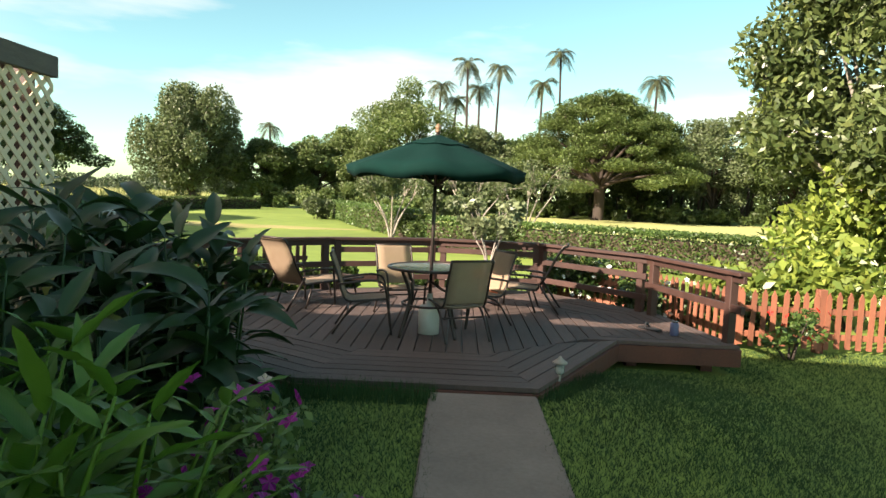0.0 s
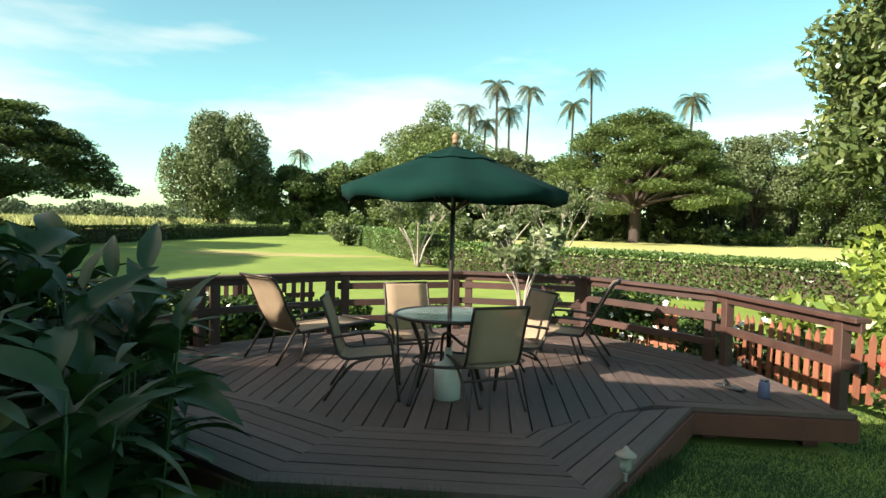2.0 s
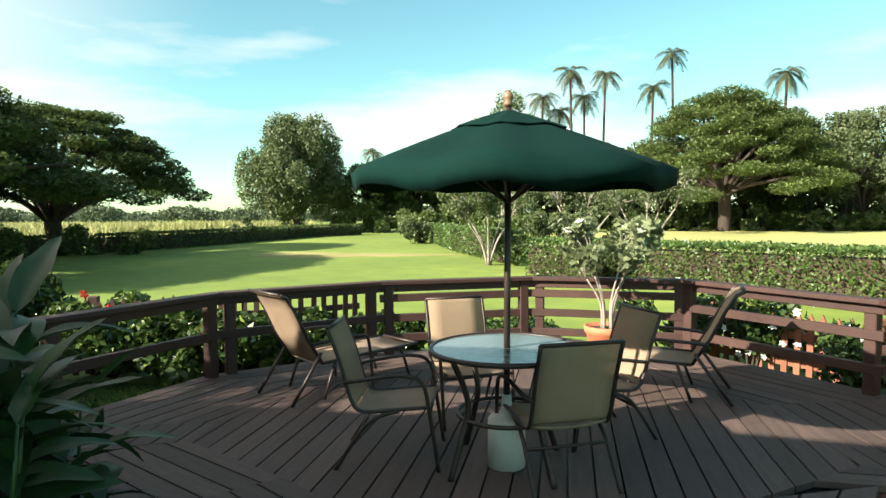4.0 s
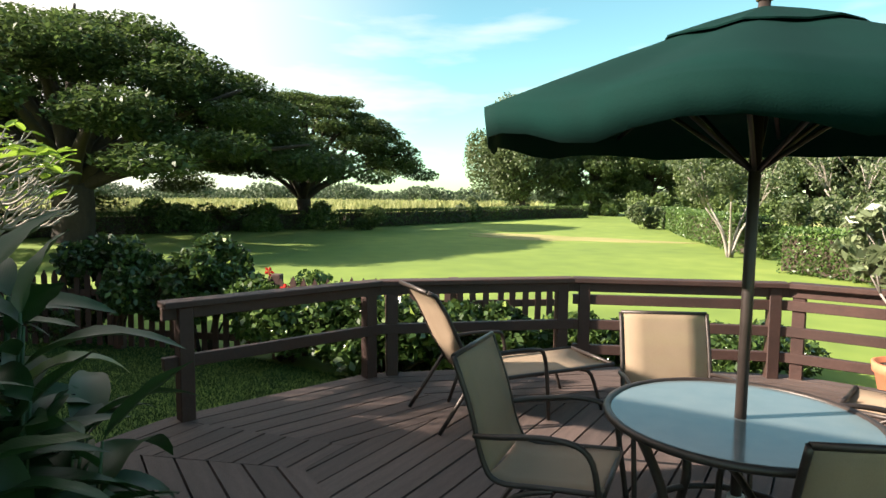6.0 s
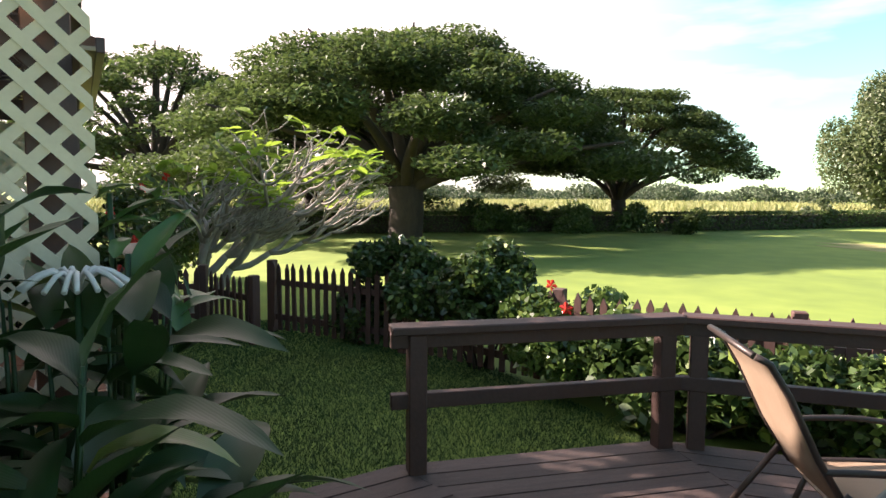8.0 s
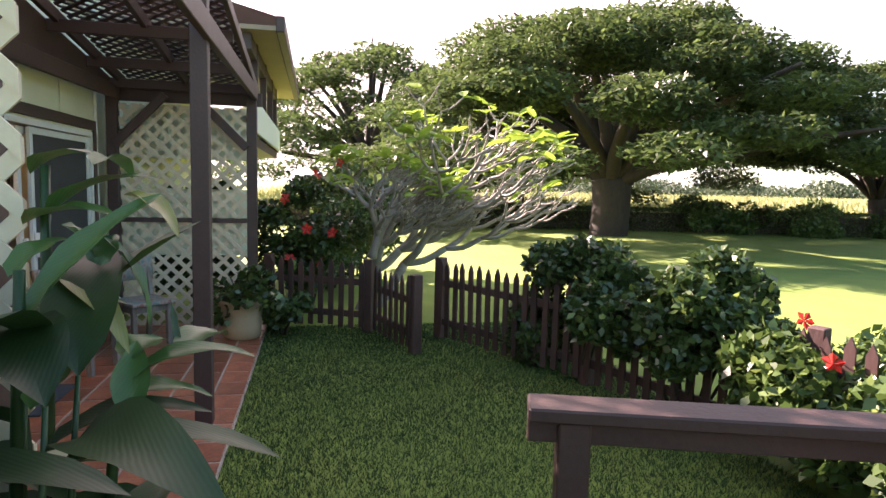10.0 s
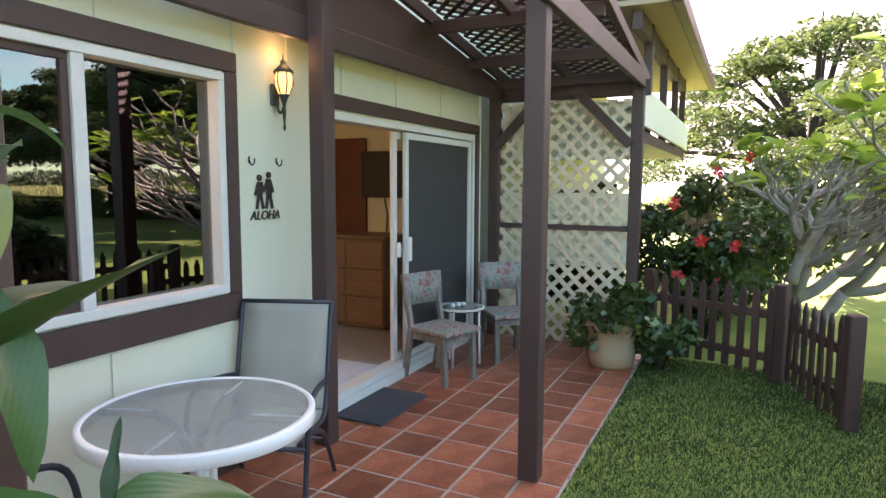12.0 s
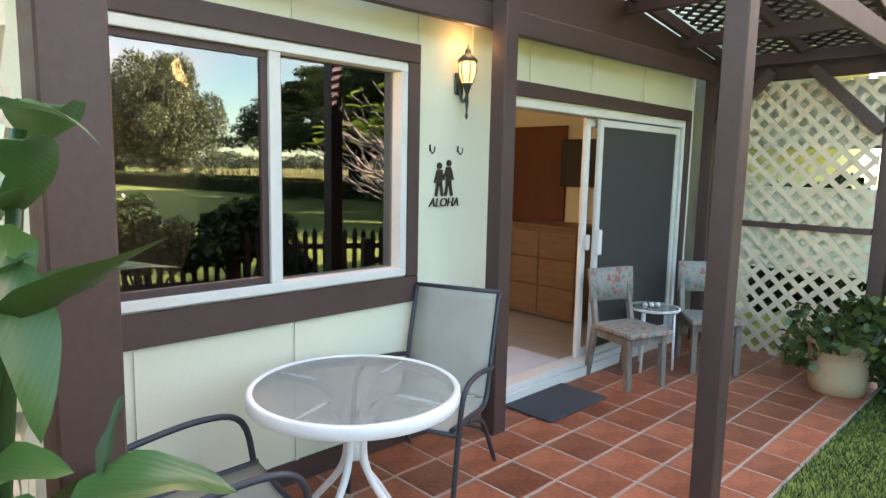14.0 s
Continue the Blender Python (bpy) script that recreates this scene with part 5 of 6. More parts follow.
def flowers(parent, pts, size, material, name="flower"):
    """Open five-petalled blossoms, one mesh each, at points of the thing's own space."""
    me = None
    for p in pts:
        if me is None:
            bm = bmesh.new()
            for k in range(5):
                a = 6.283 * k / 5
                c, s = math.cos(a), math.sin(a)
                vs = [bm.verts.new(q) for q in ((0, 0, 0), (size * (0.6 * c - 0.36 * s), size * (0.6 * s + 0.36 * c), 0.3 * size), (size * 1.05 * c, size * 1.05 * s, 0.18 * size), (size * (0.6 * c + 0.36 * s), size * (0.6 * s - 0.36 * c), 0.3 * size))]
                bm.faces.new(vs)
            me = bpy.data.meshes.new(name)
            bm.to_mesh(me)
            bm.free()
            me.materials.append(material)
        piece(name, me, parent, pose(*p, random.uniform(0, 90), random.uniform(-60, 60), random.uniform(0, 360)))


# undergrowth along the wood edge
for k in range(17):
    x = 1.5 + 3.1 * k + random.uniform(-0.8, 0.8)
    bush("undergrowth", "dark undergrowth bush at the wood edge", x, 61.5 - 0.2 * k + random.uniform(-1.5, 1.5), 2.4, 1.6, random.uniform(1.4, 2.8), M_CROWN_DARK, 1500, 0.4, 8, 60 + k, group="wood edge undergrowth")
for k in range(9):
    bush("undergrowth", "dark undergrowth bush at the wood edge", -20 + 2.6 * k, 58.5 + random.uniform(-1, 1), 2.2, 1.6, random.uniform(1.6, 3.0), M_CROWN, 1500, 0.4, 8, 90 + k, group="wood edge undergrowth")
woods = bmesh.new()
for k in range(60):
    x = -2 + k * 1.1
    tube(woods, [(x, 72 + random.uniform(-3, 3), -0.2), (x + random.uniform(-0.6, 0.6), 72, 7)], [0.22, 0.12], 5)
whole("far_trunks", woods, M_BARK, "dark trunks inside the wood", "woods", kind="stuff")
pts = RNG.uniform((-4, 74, -0.1), (75, 79, 8.5), (16000, 3))
tagged(new("far_woods", leaf_mesh("far_woods", pts, 0.9, RNG, M_CROWN_DARK, 0.6)), "dense dark wood behind the field", "woods", kind="stuff")


# palms
def palm_crown(seed):
    rng = np.random.default_rng(seed)
    bm = bmesh.new()
    for k in range(24):
        a = 6.283 * k / 24 + rng.uniform(-0.2, 0.2)
        rise, length = rng.uniform(-0.7, 1.15), rng.uniform(2.5, 3.4)
        pts = []
        for j in range(9):
            t = j / 8
            r = length * t * (1 - 0.22 * t)
            pts.append(Vector((r * math.cos(a), r * math.sin(a), rise * length * t * 0.75 - 2.1 * t * t * (1.15 if rise > 0 else 0.9))))
        for j in range(8):
            p, q = pts[j], pts[j + 1]
            d = (q - p)
            sidev = d.cross(Vector((0, 0, 1))).normalized()
            for s in (-1, 1):
                for f in (0.0, 0.5):
                    b = p + d * f
                    L = 0.75 * math.sin(math.pi * (0.12 + 0.85 * (j + f) / 8)) + 0.1
                    tip = b + sidev * s * L * 0.75 + d.normalized() * L * 0.5 + Vector((0, 0, -0.45 * L))
                    bm.faces.new([bm.verts.new(v) for v in (b, b + d * 0.36, tip)])
    return bm


crowns = []
for s in range(3):
    bm = palm_crown(s)
    me = bpy.data.meshes.new("fronds")
    bm.to_mesh(me)
    bm.free()
    me.materials.append(M_PALM)
    crowns.append(me)
for k, (px, dist, h) in enumerate([(828, 78, 14.2), (856, 80, 13.0), (872, 76, 16.4), (894, 79, 14.2), (928, 82, 17.2), (1002, 77, 14.6), (1030, 80, 18.6), (1197, 68, 13.8), (532, 95, 10.4)]):
    x = (px - 867) / 1105 * dist
    t = thing("coconut_palm", "tall coconut palm with a slender leaning trunk", "palm", pose(x, dist, -0.14), "palms above the wood")
    h *= 1.07
    lean = random.uniform(-1.2, 1.2)
    part("trunk", T(smooth_path([(-lean, 0, 0), (-lean * 0.5, 0, h * 0.45), (0, 0, h)], 5), [0.2 - 0.008 * j for j in range(11)], 7), M_BARK, t)
    piece("fronds", crowns[k % 3], t, pose(0, 0, h, 0, 0, 47 * k) @ Matrix.Scale(0.82, 4))

# ---- hedges, far field ----
def hedge(line, w, h, label, material, per, size, seed):
    """A clipped hedge: a dark woody core and a skin of leaves."""
    rng = np.random.default_rng(seed)
    t = thing("hedge", label, "hedge")
    core, pts = bmesh.new(), []
    for (xa, ya), (xb, yb) in zip(line, line[1:]):
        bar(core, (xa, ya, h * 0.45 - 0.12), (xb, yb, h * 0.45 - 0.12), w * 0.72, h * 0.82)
        L = math.hypot(xb - xa, yb - ya)
        n = int(per * L)
        u = np.array(((xb - xa) / L, (yb - ya) / L))
        v = np.array((-u[1], u[0]))
        f = rng.uniform(0, 1, n)
        ang = rng.uniform(0, math.pi, n)
        off = np.clip(np.cos(ang) * 1.4, -1, 1) * w / 2
        zz = np.where(np.abs(off) > w / 2 * 0.98, rng.uniform(0, 1, n), 1.0) * h - 0.1 + rng.normal(0, 0.035 * h, n)
        p = np.array((xa, ya)) + np.outer(f * L, u) + np.outer(off + rng.normal(0, 0.03, n), v)
        pts.append(np.column_stack((p, zz)))
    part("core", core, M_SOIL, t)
    crown_mesh("leaves", t, np.concatenate(pts), size, material, 0.1)


hedge([(-27.5, -2), (-26.3, 8), (-25.2, 18), (-22.5, 27)], 0.9, 0.85, "low dark clipped hedge along the lawn", M_CROWN_DARK, 700, 0.12, 1)
hedge([(-21.6, 29), (-20.3, 36), (-19.5, 48), (-17, 53)], 0.9, 0.85, "low dark clipped hedge along the far lawn", M_CROWN_DARK, 420, 0.16, 2)
hedge([(-8.2, 42), (-4.5, 31), (-1.8, 24.5)], 1.1, 1.05, "clipped green hedge running down the lawn", M_HEDGE, 1000, 0.11, 3)
hedge([(-0.8, 20.5), (4.0, 17.0), (8.5, 13.2)], 1.0, 0.95, "clipped hedge between the lawn and the field", M_HEDGE, 2400, 0.085, 4)
pts = RNG.uniform((-75, 2, 0.1), (-29, 75, 0.75), (52000, 3))
tagged(new("dry_grass", leaf_mesh("dry_grass", pts, 0.8, RNG, M_DRYGRASS, 0.14, droop=2.5)), "tall dry yellow grass field beyond the hedge", "grass", kind="stuff")
far = bmesh.new()
belt = []
for k in range(90):
    a = math.radians(95 + 85 * k / 90)
    d = 170 + 14 * math.sin(k * 1.7)
    belt.append((d * math.cos(a), d * math.sin(a), 0.8 + 0.9 * math.sin(k * 0.9) + random.uniform(0, 1.0), random.uniform(3, 4.6)))
pts = clump_points(RNG, belt, 620, 0.6, 0.35)
tagged(new("far_tree_belt", leaf_mesh("far_tree_belt", pts, 0.7, RNG, M_FARLEAF, 0.6)), "low belt of trees on the horizon", "woods", kind="stuff")

# shrubs on the lawn
bush("round_bush", "small round grey-green bush on the lawn", -8.7, 38, 1.0, 1.0, 2.0, M_CROWN_GREY, 3000, 0.16, 10, 140)
bush("round_bush", "small round grey-green bush on the lawn", -20.3, 40, 0.9, 0.9, 1.8, M_CROWN_GREY, 2200, 0.18, 10, 141)
bush("round_bush", "dark rounded bush in front of the hedge", -19.4, 28.5, 1.0, 1.0, 1.3, M_CROWN_DARK, 2500, 0.15, 9, 142)
for k, (x, y, h) in enumerate([(-24.2, 20.5, 1.7), (-23.5, 22.5, 1.5), (-22.6, 24.5, 1.4), (-21.8, 27.6, 1.3), (-24.5, 26.6, 1.5)]):
    bush("lawn_shrub", "pale green shrub under the shade trees", x, y, 1.3, 1.2, h, M_HEDGE, 2600, 0.17, 9, 150 + k, group="shrubs under the shade trees")


def twiggy(x, y, h, spread, label, seed, leaves=2600, material=None, size=0.11, bark=None, z=-0.14, thick=0.05, stems=5, name="small_tree"):
    """A small open tree: several bare stems with thin foliage."""
    rng = np.random.default_rng(seed)
    t = thing(name, label, "small tree", pose(x, y, z))
    tips = []
    for i in range(stems):
        bm = bmesh.new()
        a = 6.283 * i / stems + rng.uniform(-0.3, 0.3)
        c, s = math.cos(a), math.sin(a)
        e = Vector((c * spread * 0.45, s * spread * 0.45, h * rng.uniform(0.45, 0.6)))
        tube(bm, smooth_path([(0.05 * c, 0.05 * s, 0), (c * spread * 0.15, s * spread * 0.15, h * 0.25), e], 3), [thick * (1 - 0.09 * j) for j in range(7)], 6)
        for j in range(5):
            b = a + rng.uniform(-1.3, 1.3)
            q = e + Vector((math.cos(b) * spread * rng.uniform(0.15, 0.55), math.sin(b) * spread * rng.uniform(0.15, 0.55), h * rng.uniform(0.12, 0.45)))
            tube(bm, smooth_path([e, (e + q) / 2 + Vector((0, 0, 0.05 * h)), q], 2), [thick * 0.45, thick * 0.36, thick * 0.28, thick * 0.2, thick * 0.12], 5)
            tips += [(*q, spread * 0.2), (*((e + q) / 2), spread * 0.16)]
        part("branch", bm, bark or M_PALE_BARK, t)
    crown_mesh("leaves", t, clump_points(rng, tips, leaves / len(tips), 0.8, 0.1), size, material or M_CROWN_GREY, 0.1)
    return t


twiggy(-2.5, 23.4, 3.0, 1.7, "open grey-green small tree with pale stems", 201, 5200)
twiggy(-0.3, 21.5, 1.9, 1.2, "open grey-green small tree by the hedge", 202, 3600)
twiggy(0.6, 26.0, 3.4, 2.2, "purplish twiggy bare small tree", 203, 1800, M_CROWN_GREY)
twiggy(2.6, 25.0, 3.2, 2.2, "purplish twiggy bare small tree", 204, 2600, M_CROWN_GREY)
bush("round_bush", "dark rounded bush beside the small trees", -1.6, 24.0, 0.9, 0.9, 1.1, M_CROWN_DARK, 2000, 0.14, 8, 205)
bush("round_bush", "leafy bush beyond the deck railing", 1.0, 18.6, 1.0, 0.8, 1.35, M_CROWN_GREY, 3000, 0.12, 12, 206)

# ---- large tree by the right-hand fence ----
def wide_leaf_tree():
    rng = np.random.default_rng(77)
    t = thing("mango_tree", "dense tree with glossy dark and lime-green leaves", "tree", pose(7.7, 11.6, -0.14))
    bm = bmesh.new()
    tube(bm, smooth_path([(0.6, -0.6, 0), (0.3, -0.4, 0.8), (-0.2, 0, 2.2), (0, 0.3, 4.0)], 4), [0.22 - 0.009 * j for j in range(13)], 8)
    part("trunk", bm, M_PALE_BARK, t)
    clumps, bright = [], []
    for i in range(64):
        u = rng.normal(size=3)
        u /= np.linalg.norm(u)
        f = rng.uniform(0.6, 0.95)
        z = 3.7 + u[2] * 3.5 * f
        shrink = 1.0 - 0.25 * max(0, u[2])
        c = (u[0] * 2.9 * f * shrink, u[1] * 2.5 * f * shrink, max(0.5, z))
        low_or_left = (c[2] < 2.4 and rng.uniform() < 0.75) or rng.uniform() < 0.13
        (bright if low_or_left else clumps).append((*c, rng.uniform(0.55, 0.9)))
        if i % 3 == 0:
            part("limb", T(smooth_path([(0.1, -0.1, 1.2), (c[0] * 0.5, c[1] * 0.5, (1.4 + c[2]) / 2), c], 3), [0.07 - 0.009 * j for j in range(7)], 5), M_PALE_BARK, t)
    crown_mesh("crown", t, clump_points(rng, clumps, 900, 0.9, 0.2), 0.18, M_MANGO, 0.1, 0.42, -0.35)
    crown_mesh("young_foliage", t, clump_points(rng, bright, 720, 0.9, 0.2), 0.18, M_YELLOWGREEN, 0.1, 0.45, -0.35, "lime-green young leaves")


wide_leaf_tree()
for k, (x, y, h) in enumerate([(4.3, 9.2, 1.0), (5.6, 9.0, 1.5), (6.8, 8.7, 1.4), (8.2, 8.6, 1.6)]):
    bush("lime_bush", "lime-green leafy bush behind the picket fence", x, y, 0.9, 0.7, h, M_YELLOWGREEN, 1500, 0.2, 10, 230 + k, group="lime bushes behind the fence", aspect=0.45)
b1 = bush("garden_shrub", "sparse reddish shrub in front of the picket fence", 3.75, 7.1, 0.45, 0.3, 0.7, M_HEDGE, 420, 0.08, 8, 240)
flowers(b1, [(random.uniform(-0.35, 0.35), random.uniform(-0.2, 0.2), random.uniform(0.2, 0.6)) for k in range(6)], 0.04, M_RED)

# white-flowered shrubs outside the railing
for k, (x, y, rx, h) in enumerate([(1.9, 9.75, 0.7, 1.0), (2.75, 8.75, 0.6, 0.85), (1.2, 10.3, 0.8, 1.1), (-0.6, 10.4, 0.6, 0.5), (3.6, 8.2, 0.5, 0.7)]):
    b = bush("flowering_shrub", "dark green shrub with small white flowers", x, y, rx, 0.55, h, M_SHINY, 2600, 0.085, 12, 250 + k, group="flowering shrubs outside the railing")
    if k in (0, 1, 2):
        flowers(b, [(random.uniform(-rx, rx) * 0.8, random.uniform(-0.5, 0.3), random.uniform(0.3, 1.0) * h * 0.85) for j in range(16)], 0.04, M_PETALWHITE)

# hibiscus bushes along the west fence
hib = []
for k, (x, y, rx, ry, h, mat_, size) in enumerate([(-6.8, 7.95, 0.85, 0.5, 1.35, M_SHINY, 0.11), (-5.75, 8.3, 0.85, 0.5, 1.3, M_SHINY, 0.11), (-4.75, 8.55, 0.75, 0.55, 1.05, M_HIBISCUS, 0.11), (-3.6, 8.7, 0.85, 0.5, 0.98, M_SHINY, 0.13), (-2.75, 9.3, 0.7, 0.4, 0.82, M_SHINY, 0.13), (-7.35, 7.75, 0.35, 0.35, 0.75, M_SHINY, 0.1), (-2.0, 9.75, 0.5, 0.35, 0.75, M_SHINY, 0.13)]):
    b = bush("hibiscus_bush", "glossy hibiscus bush grown through the picket fence", x, y, rx, ry, h, mat_, 8500, size * 0.72, 24, 270 + k, group="hibiscus bushes along the fence", aspect=0.6, low=0.4 if k < 2 else 0.05)
    hib.append(b)
flowers(hib[2], [(-0.1, -0.42, 0.45), (0.3, -0.3, 0.8), (-0.25, 0.0, 0.9)], 0.06, M_RED)
flowers(hib[3], [(0.1, -0.35, 0.6)], 0.05, M_RED)

# hibiscus behind the lattice screen
hb = bush("hibiscus_bush", "tall hibiscus bush with red flowers by the lattice", -9.95, 5.55, 0.6, 0.75, 2.15, M_SHINY, 5200, 0.09, 22, 300, aspect=0.6)
flowers(hb, [(0.5, 0.1, 1.75), (0.55, -0.25, 1.45), (0.45, 0.4, 1.9), (0.6, -0.2, 0.75), (0.6, 0.15, 0.7), (0.5, 0.3, 1.05), (0.55, 0.0, 1.1)], 0.075, M_RED)
bush("green_bush", "dark leafy bush close behind the lattice screen", -9.95, 4.25, 0.55, 0.7, 2.1, M_SHINY, 5000, 0.11, 22, 303)
bush("green_bush", "green bush behind the hibiscus", -11.6, 5.9, 1.0, 0.9, 1.5, M_HEDGE, 3000, 0.12, 12, 301)
bush("green_bush", "green bush behind the hibiscus", -13.5, 6.4, 1.3, 1.0, 2.3, M_CROWN_DARK, 4000, 0.15, 14, 302)


# ---- plumeria ----
def plumeria():
    rng = np.random.default_rng(5)
    t = thing("plumeria_tree", "plumeria tree with bare grey forked branches and few leaves", "tree", pose(-10.0, 6.2, -0.14) @ Matrix.Scale(0.88, 4))
    tips, holder = [], []

    def grow(p, d, length, r, level):
        if level <= 2:
            holder.append(bmesh.new())
        wood = holder[-1]
        q = p + d * length
        mid = p + d * length * 0.5 + Vector((0, 0, -0.03 * length))
        q = q + Vector((0, 0, 0.16 * length))
        tube(wood, smooth_path([p, mid, q], 3), [r, r, r * 0.98, r * 0.95, r * 0.92, r * 0.9, r * 0.86], 7 if level < 3 else 6)
        if level >= 7 or (level >= 5 and rng.uniform() < 0.15):
            tips.append((q, d))
            return
        k = 3 if rng.uniform() < 0.42 or level < 2 else 2
        turn = rng.uniform(0, 6.283)
        a1 = d.orthogonal().normalized()
        a2 = d.cross(a1)
        for i in range(k):
            a = turn + 6.283 * i / k
            nd = (d + (a1 * math.cos(a) + a2 * math.sin(a)) * rng.uniform(0.5, 0.8) + Vector((0.05, 0.13, 0.03))).normalized()
            if level >= 1:
                nd.z = min(0.5, max(0.16, nd.z))
                nd.normalize()
            grow(q - d * 0.01, nd, length * rng.uniform(0.68, 0.9), r * 0.71, level + 1)

    grow(Vector((0, 0, -0.1)), Vector((0.15, 0.3, 0.85)).normalized(), 0.66, 0.1, 0)
    grow(Vector((-0.1, 0.15, -0.1)), Vector((0.15, 0.6, 0.75)).normalized(), 0.88, 0.08, 1)
    holder.append(bmesh.new())
    tube(holder[-1], smooth_path([(0.55, 0.15, 0.86), (0.62, 0.25, 1.2), (0.6, 0.55, 1.75)], 3), [0.075, 0.06, 0.058, 0.056, 0.054, 0.052, 0.05], 7)
    for bm in holder:
        part("branch", bm, M_PALE_BARK, t)
    leaf = bmesh.new()
    rows = [(0.0, 0.012), (0.25, 0.048), (0.55, 0.06), (0.85, 0.036), (1.0, 0.002)]
    L = 0.27
    left = [leaf.verts.new((-w, f * L, 0.02 - 0.06 * f * f)) for f, w in rows]
    mids = [leaf.verts.new((0, f * L, -0.06 * f * f)) for f, w in rows]
    right = [leaf.verts.new((w, f * L, 0.02 - 0.06 * f * f)) for f, w in rows]
    for a, b in ((left, mids), (mids, right)):
        for i in range(4):
            leaf.faces.new((a[i], b[i], b[i + 1], a[i + 1]))
    me = bpy.data.meshes.new("leaf")
    leaf.to_mesh(me)
    leaf.free()
    me.materials.append(M_PLUM)
    count = 0
    tips.sort(key=lambda v: -(v[0].z + rng.uniform(-1.0, 1.0)))
    for q, d in tips:
        for j in range(int(rng.integers(2, 5))):
            if count > 290:
                return
            count += 1
            piece("leaf", me, t, Matrix.Translation(q) @ Euler((rng.uniform(-0.1, 0.8), rng.uniform(-0.4, 0.4), rng.uniform(0, 6.283))).to_matrix().to_4x4())


plumeria()

# ---- broad-leaved ginger bed ----
def blade(length, width, bend, twist, wave, seed):
    """A long arching leaf, folded along its midrib."""
    rng = np.random.default_rng(seed)
    bm = bmesh.new()
    rows = []
    n = 9
    for i in range(n + 1):
        f = i / n
        w = width * (math.sin(math.pi * min(1.0, f ** 0.75)) ** 0.8 if 0 < f < 1 else 0.02)
        a = bend * f
        y = length * (math.sin(a) / bend if bend else f)
        z = length * ((math.cos(a) - 1) / bend) if bend else 0
        tw = twist * f
        lift = 0.35 * w
        ripple = wave * math.sin(5 * f * math.pi + rng.uniform(0, 1))
        rows.append([bm.verts.new((-w * math.cos(tw), y, z + lift + w * math.sin(tw) + ripple)), bm.verts.new((-w * 0.5, y, z + lift * 0.35)), bm.verts.new((0, y, z)), bm.verts.new((w * 0.5, y, z + lift * 0.35)), bm.verts.new((w * math.cos(tw), y, z + lift - w * math.sin(tw) - ripple))])
    for a, b in zip(rows, rows[1:]):
        for i in range(4):
            f = bm.faces.new((a[i], a[i + 1], b[i + 1], b[i]))
            f.smooth = True
    return bm


def blade_material(name, base, edge, midrib, rough=0.33):
    """A leaf with paler veins running out from the midrib."""
    m, n, l, b = nodes_of(name)
    tc = n.new("ShaderNodeTexCoord")
    wave = n.new("ShaderNodeTexWave")
    wave.inputs["Scale"].default_value, wave.inputs["Distortion"].default_value = 42, 1.5
    mp = n.new("ShaderNodeMapping")
    mp.inputs["Rotation"].default_value = (0, 0, 0.5)
    l.new(tc.outputs["Object"], mp.inputs["Vector"])
    l.new(mp.outputs[0], wave.inputs["Vector"])
    nz = n.new("ShaderNodeTexNoise")
    nz.inputs["Scale"].default_value, nz.inputs["Detail"].default_value = 5, 4
    l.new(tc.outputs["Object"], nz.inputs["Vector"])
    oi = n.new("ShaderNodeObjectInfo")
    add = n.new("ShaderNodeMath")
    add.operation = "ADD"
    half = n.new("ShaderNodeMath")
    half.operation = "MULTIPLY"
    half.inputs[1].default_value = 0.45
    l.new(oi.outputs["Random"], half.inputs[0])
    l.new(nz.outputs["Fac"], add.inputs[0])
    l.new(half.outputs[0], add.inputs[1])
    r = n.new("ShaderNodeValToRGB")
    r.color_ramp.elements[0].position, r.color_ramp.elements[0].color = 0.42, (*base, 1)
    r.color_ramp.elements[1].position, r.color_ramp.elements[1].color = 1.0, (*edge, 1)
    l.new(add.outputs[0], r.inputs["Fac"])
    mx = n.new("ShaderNodeMix")
    mx.data_type = "RGBA"
    l.new(wave.outputs["Fac"], mx.inputs[0])
    sc = n.new("ShaderNodeMath")
    sc.operation = "MULTIPLY"
    sc.inputs[1].default_value = 0.1
    l.new(wave.outputs["Fac"], sc.inputs[0])
    l.new(sc.outputs[0], mx.inputs[0])
    l.new(r.outputs["Color"], mx.inputs[6])
    mx.inputs[7].default_value = (*midrib, 1)
    l.new(mx.outputs[2], b.inputs["Base Color"])
    b.inputs["Roughness"].default_value = rough
    bp = n.new("ShaderNodeBump")
    bp.inputs["Strength"].default_value, bp.inputs["Distance"].default_value = 0.1, 0.002
    l.new(wave.outputs["Fac"], bp.inputs["Height"])
    l.new(bp.outputs[0], b.inputs["Normal"])
    tr = n.new("ShaderNodeBsdfTranslucent")
    l.new(mx.outputs[2], tr.inputs["Color"])
    ms = n.new("ShaderNodeMixShader")
    ms.inputs[0].default_value = 0.25
    l.new(b.outputs[0], ms.inputs[1])
    l.new(tr.outputs[0], ms.inputs[2])
    l.new(ms.outputs[0], n["Material Output"].inputs["Surface"])
    return m


M_BIGLEAF = blade_material("big_leaf", (0.011, 0.036, 0.009), (0.028, 0.07, 0.016), (0.05, 0.09, 0.028), 0.45)
M_BRIGHTLEAF = blade_material("bright_leaf", (0.035, 0.105, 0.01), (0.085, 0.18, 0.022), (0.12, 0.2, 0.04), 0.45)
M_TIRED = blade_material("yellowing_leaf", (0.10, 0.15, 0.03), (0.34, 0.28, 0.06), (0.3, 0.26, 0.08))


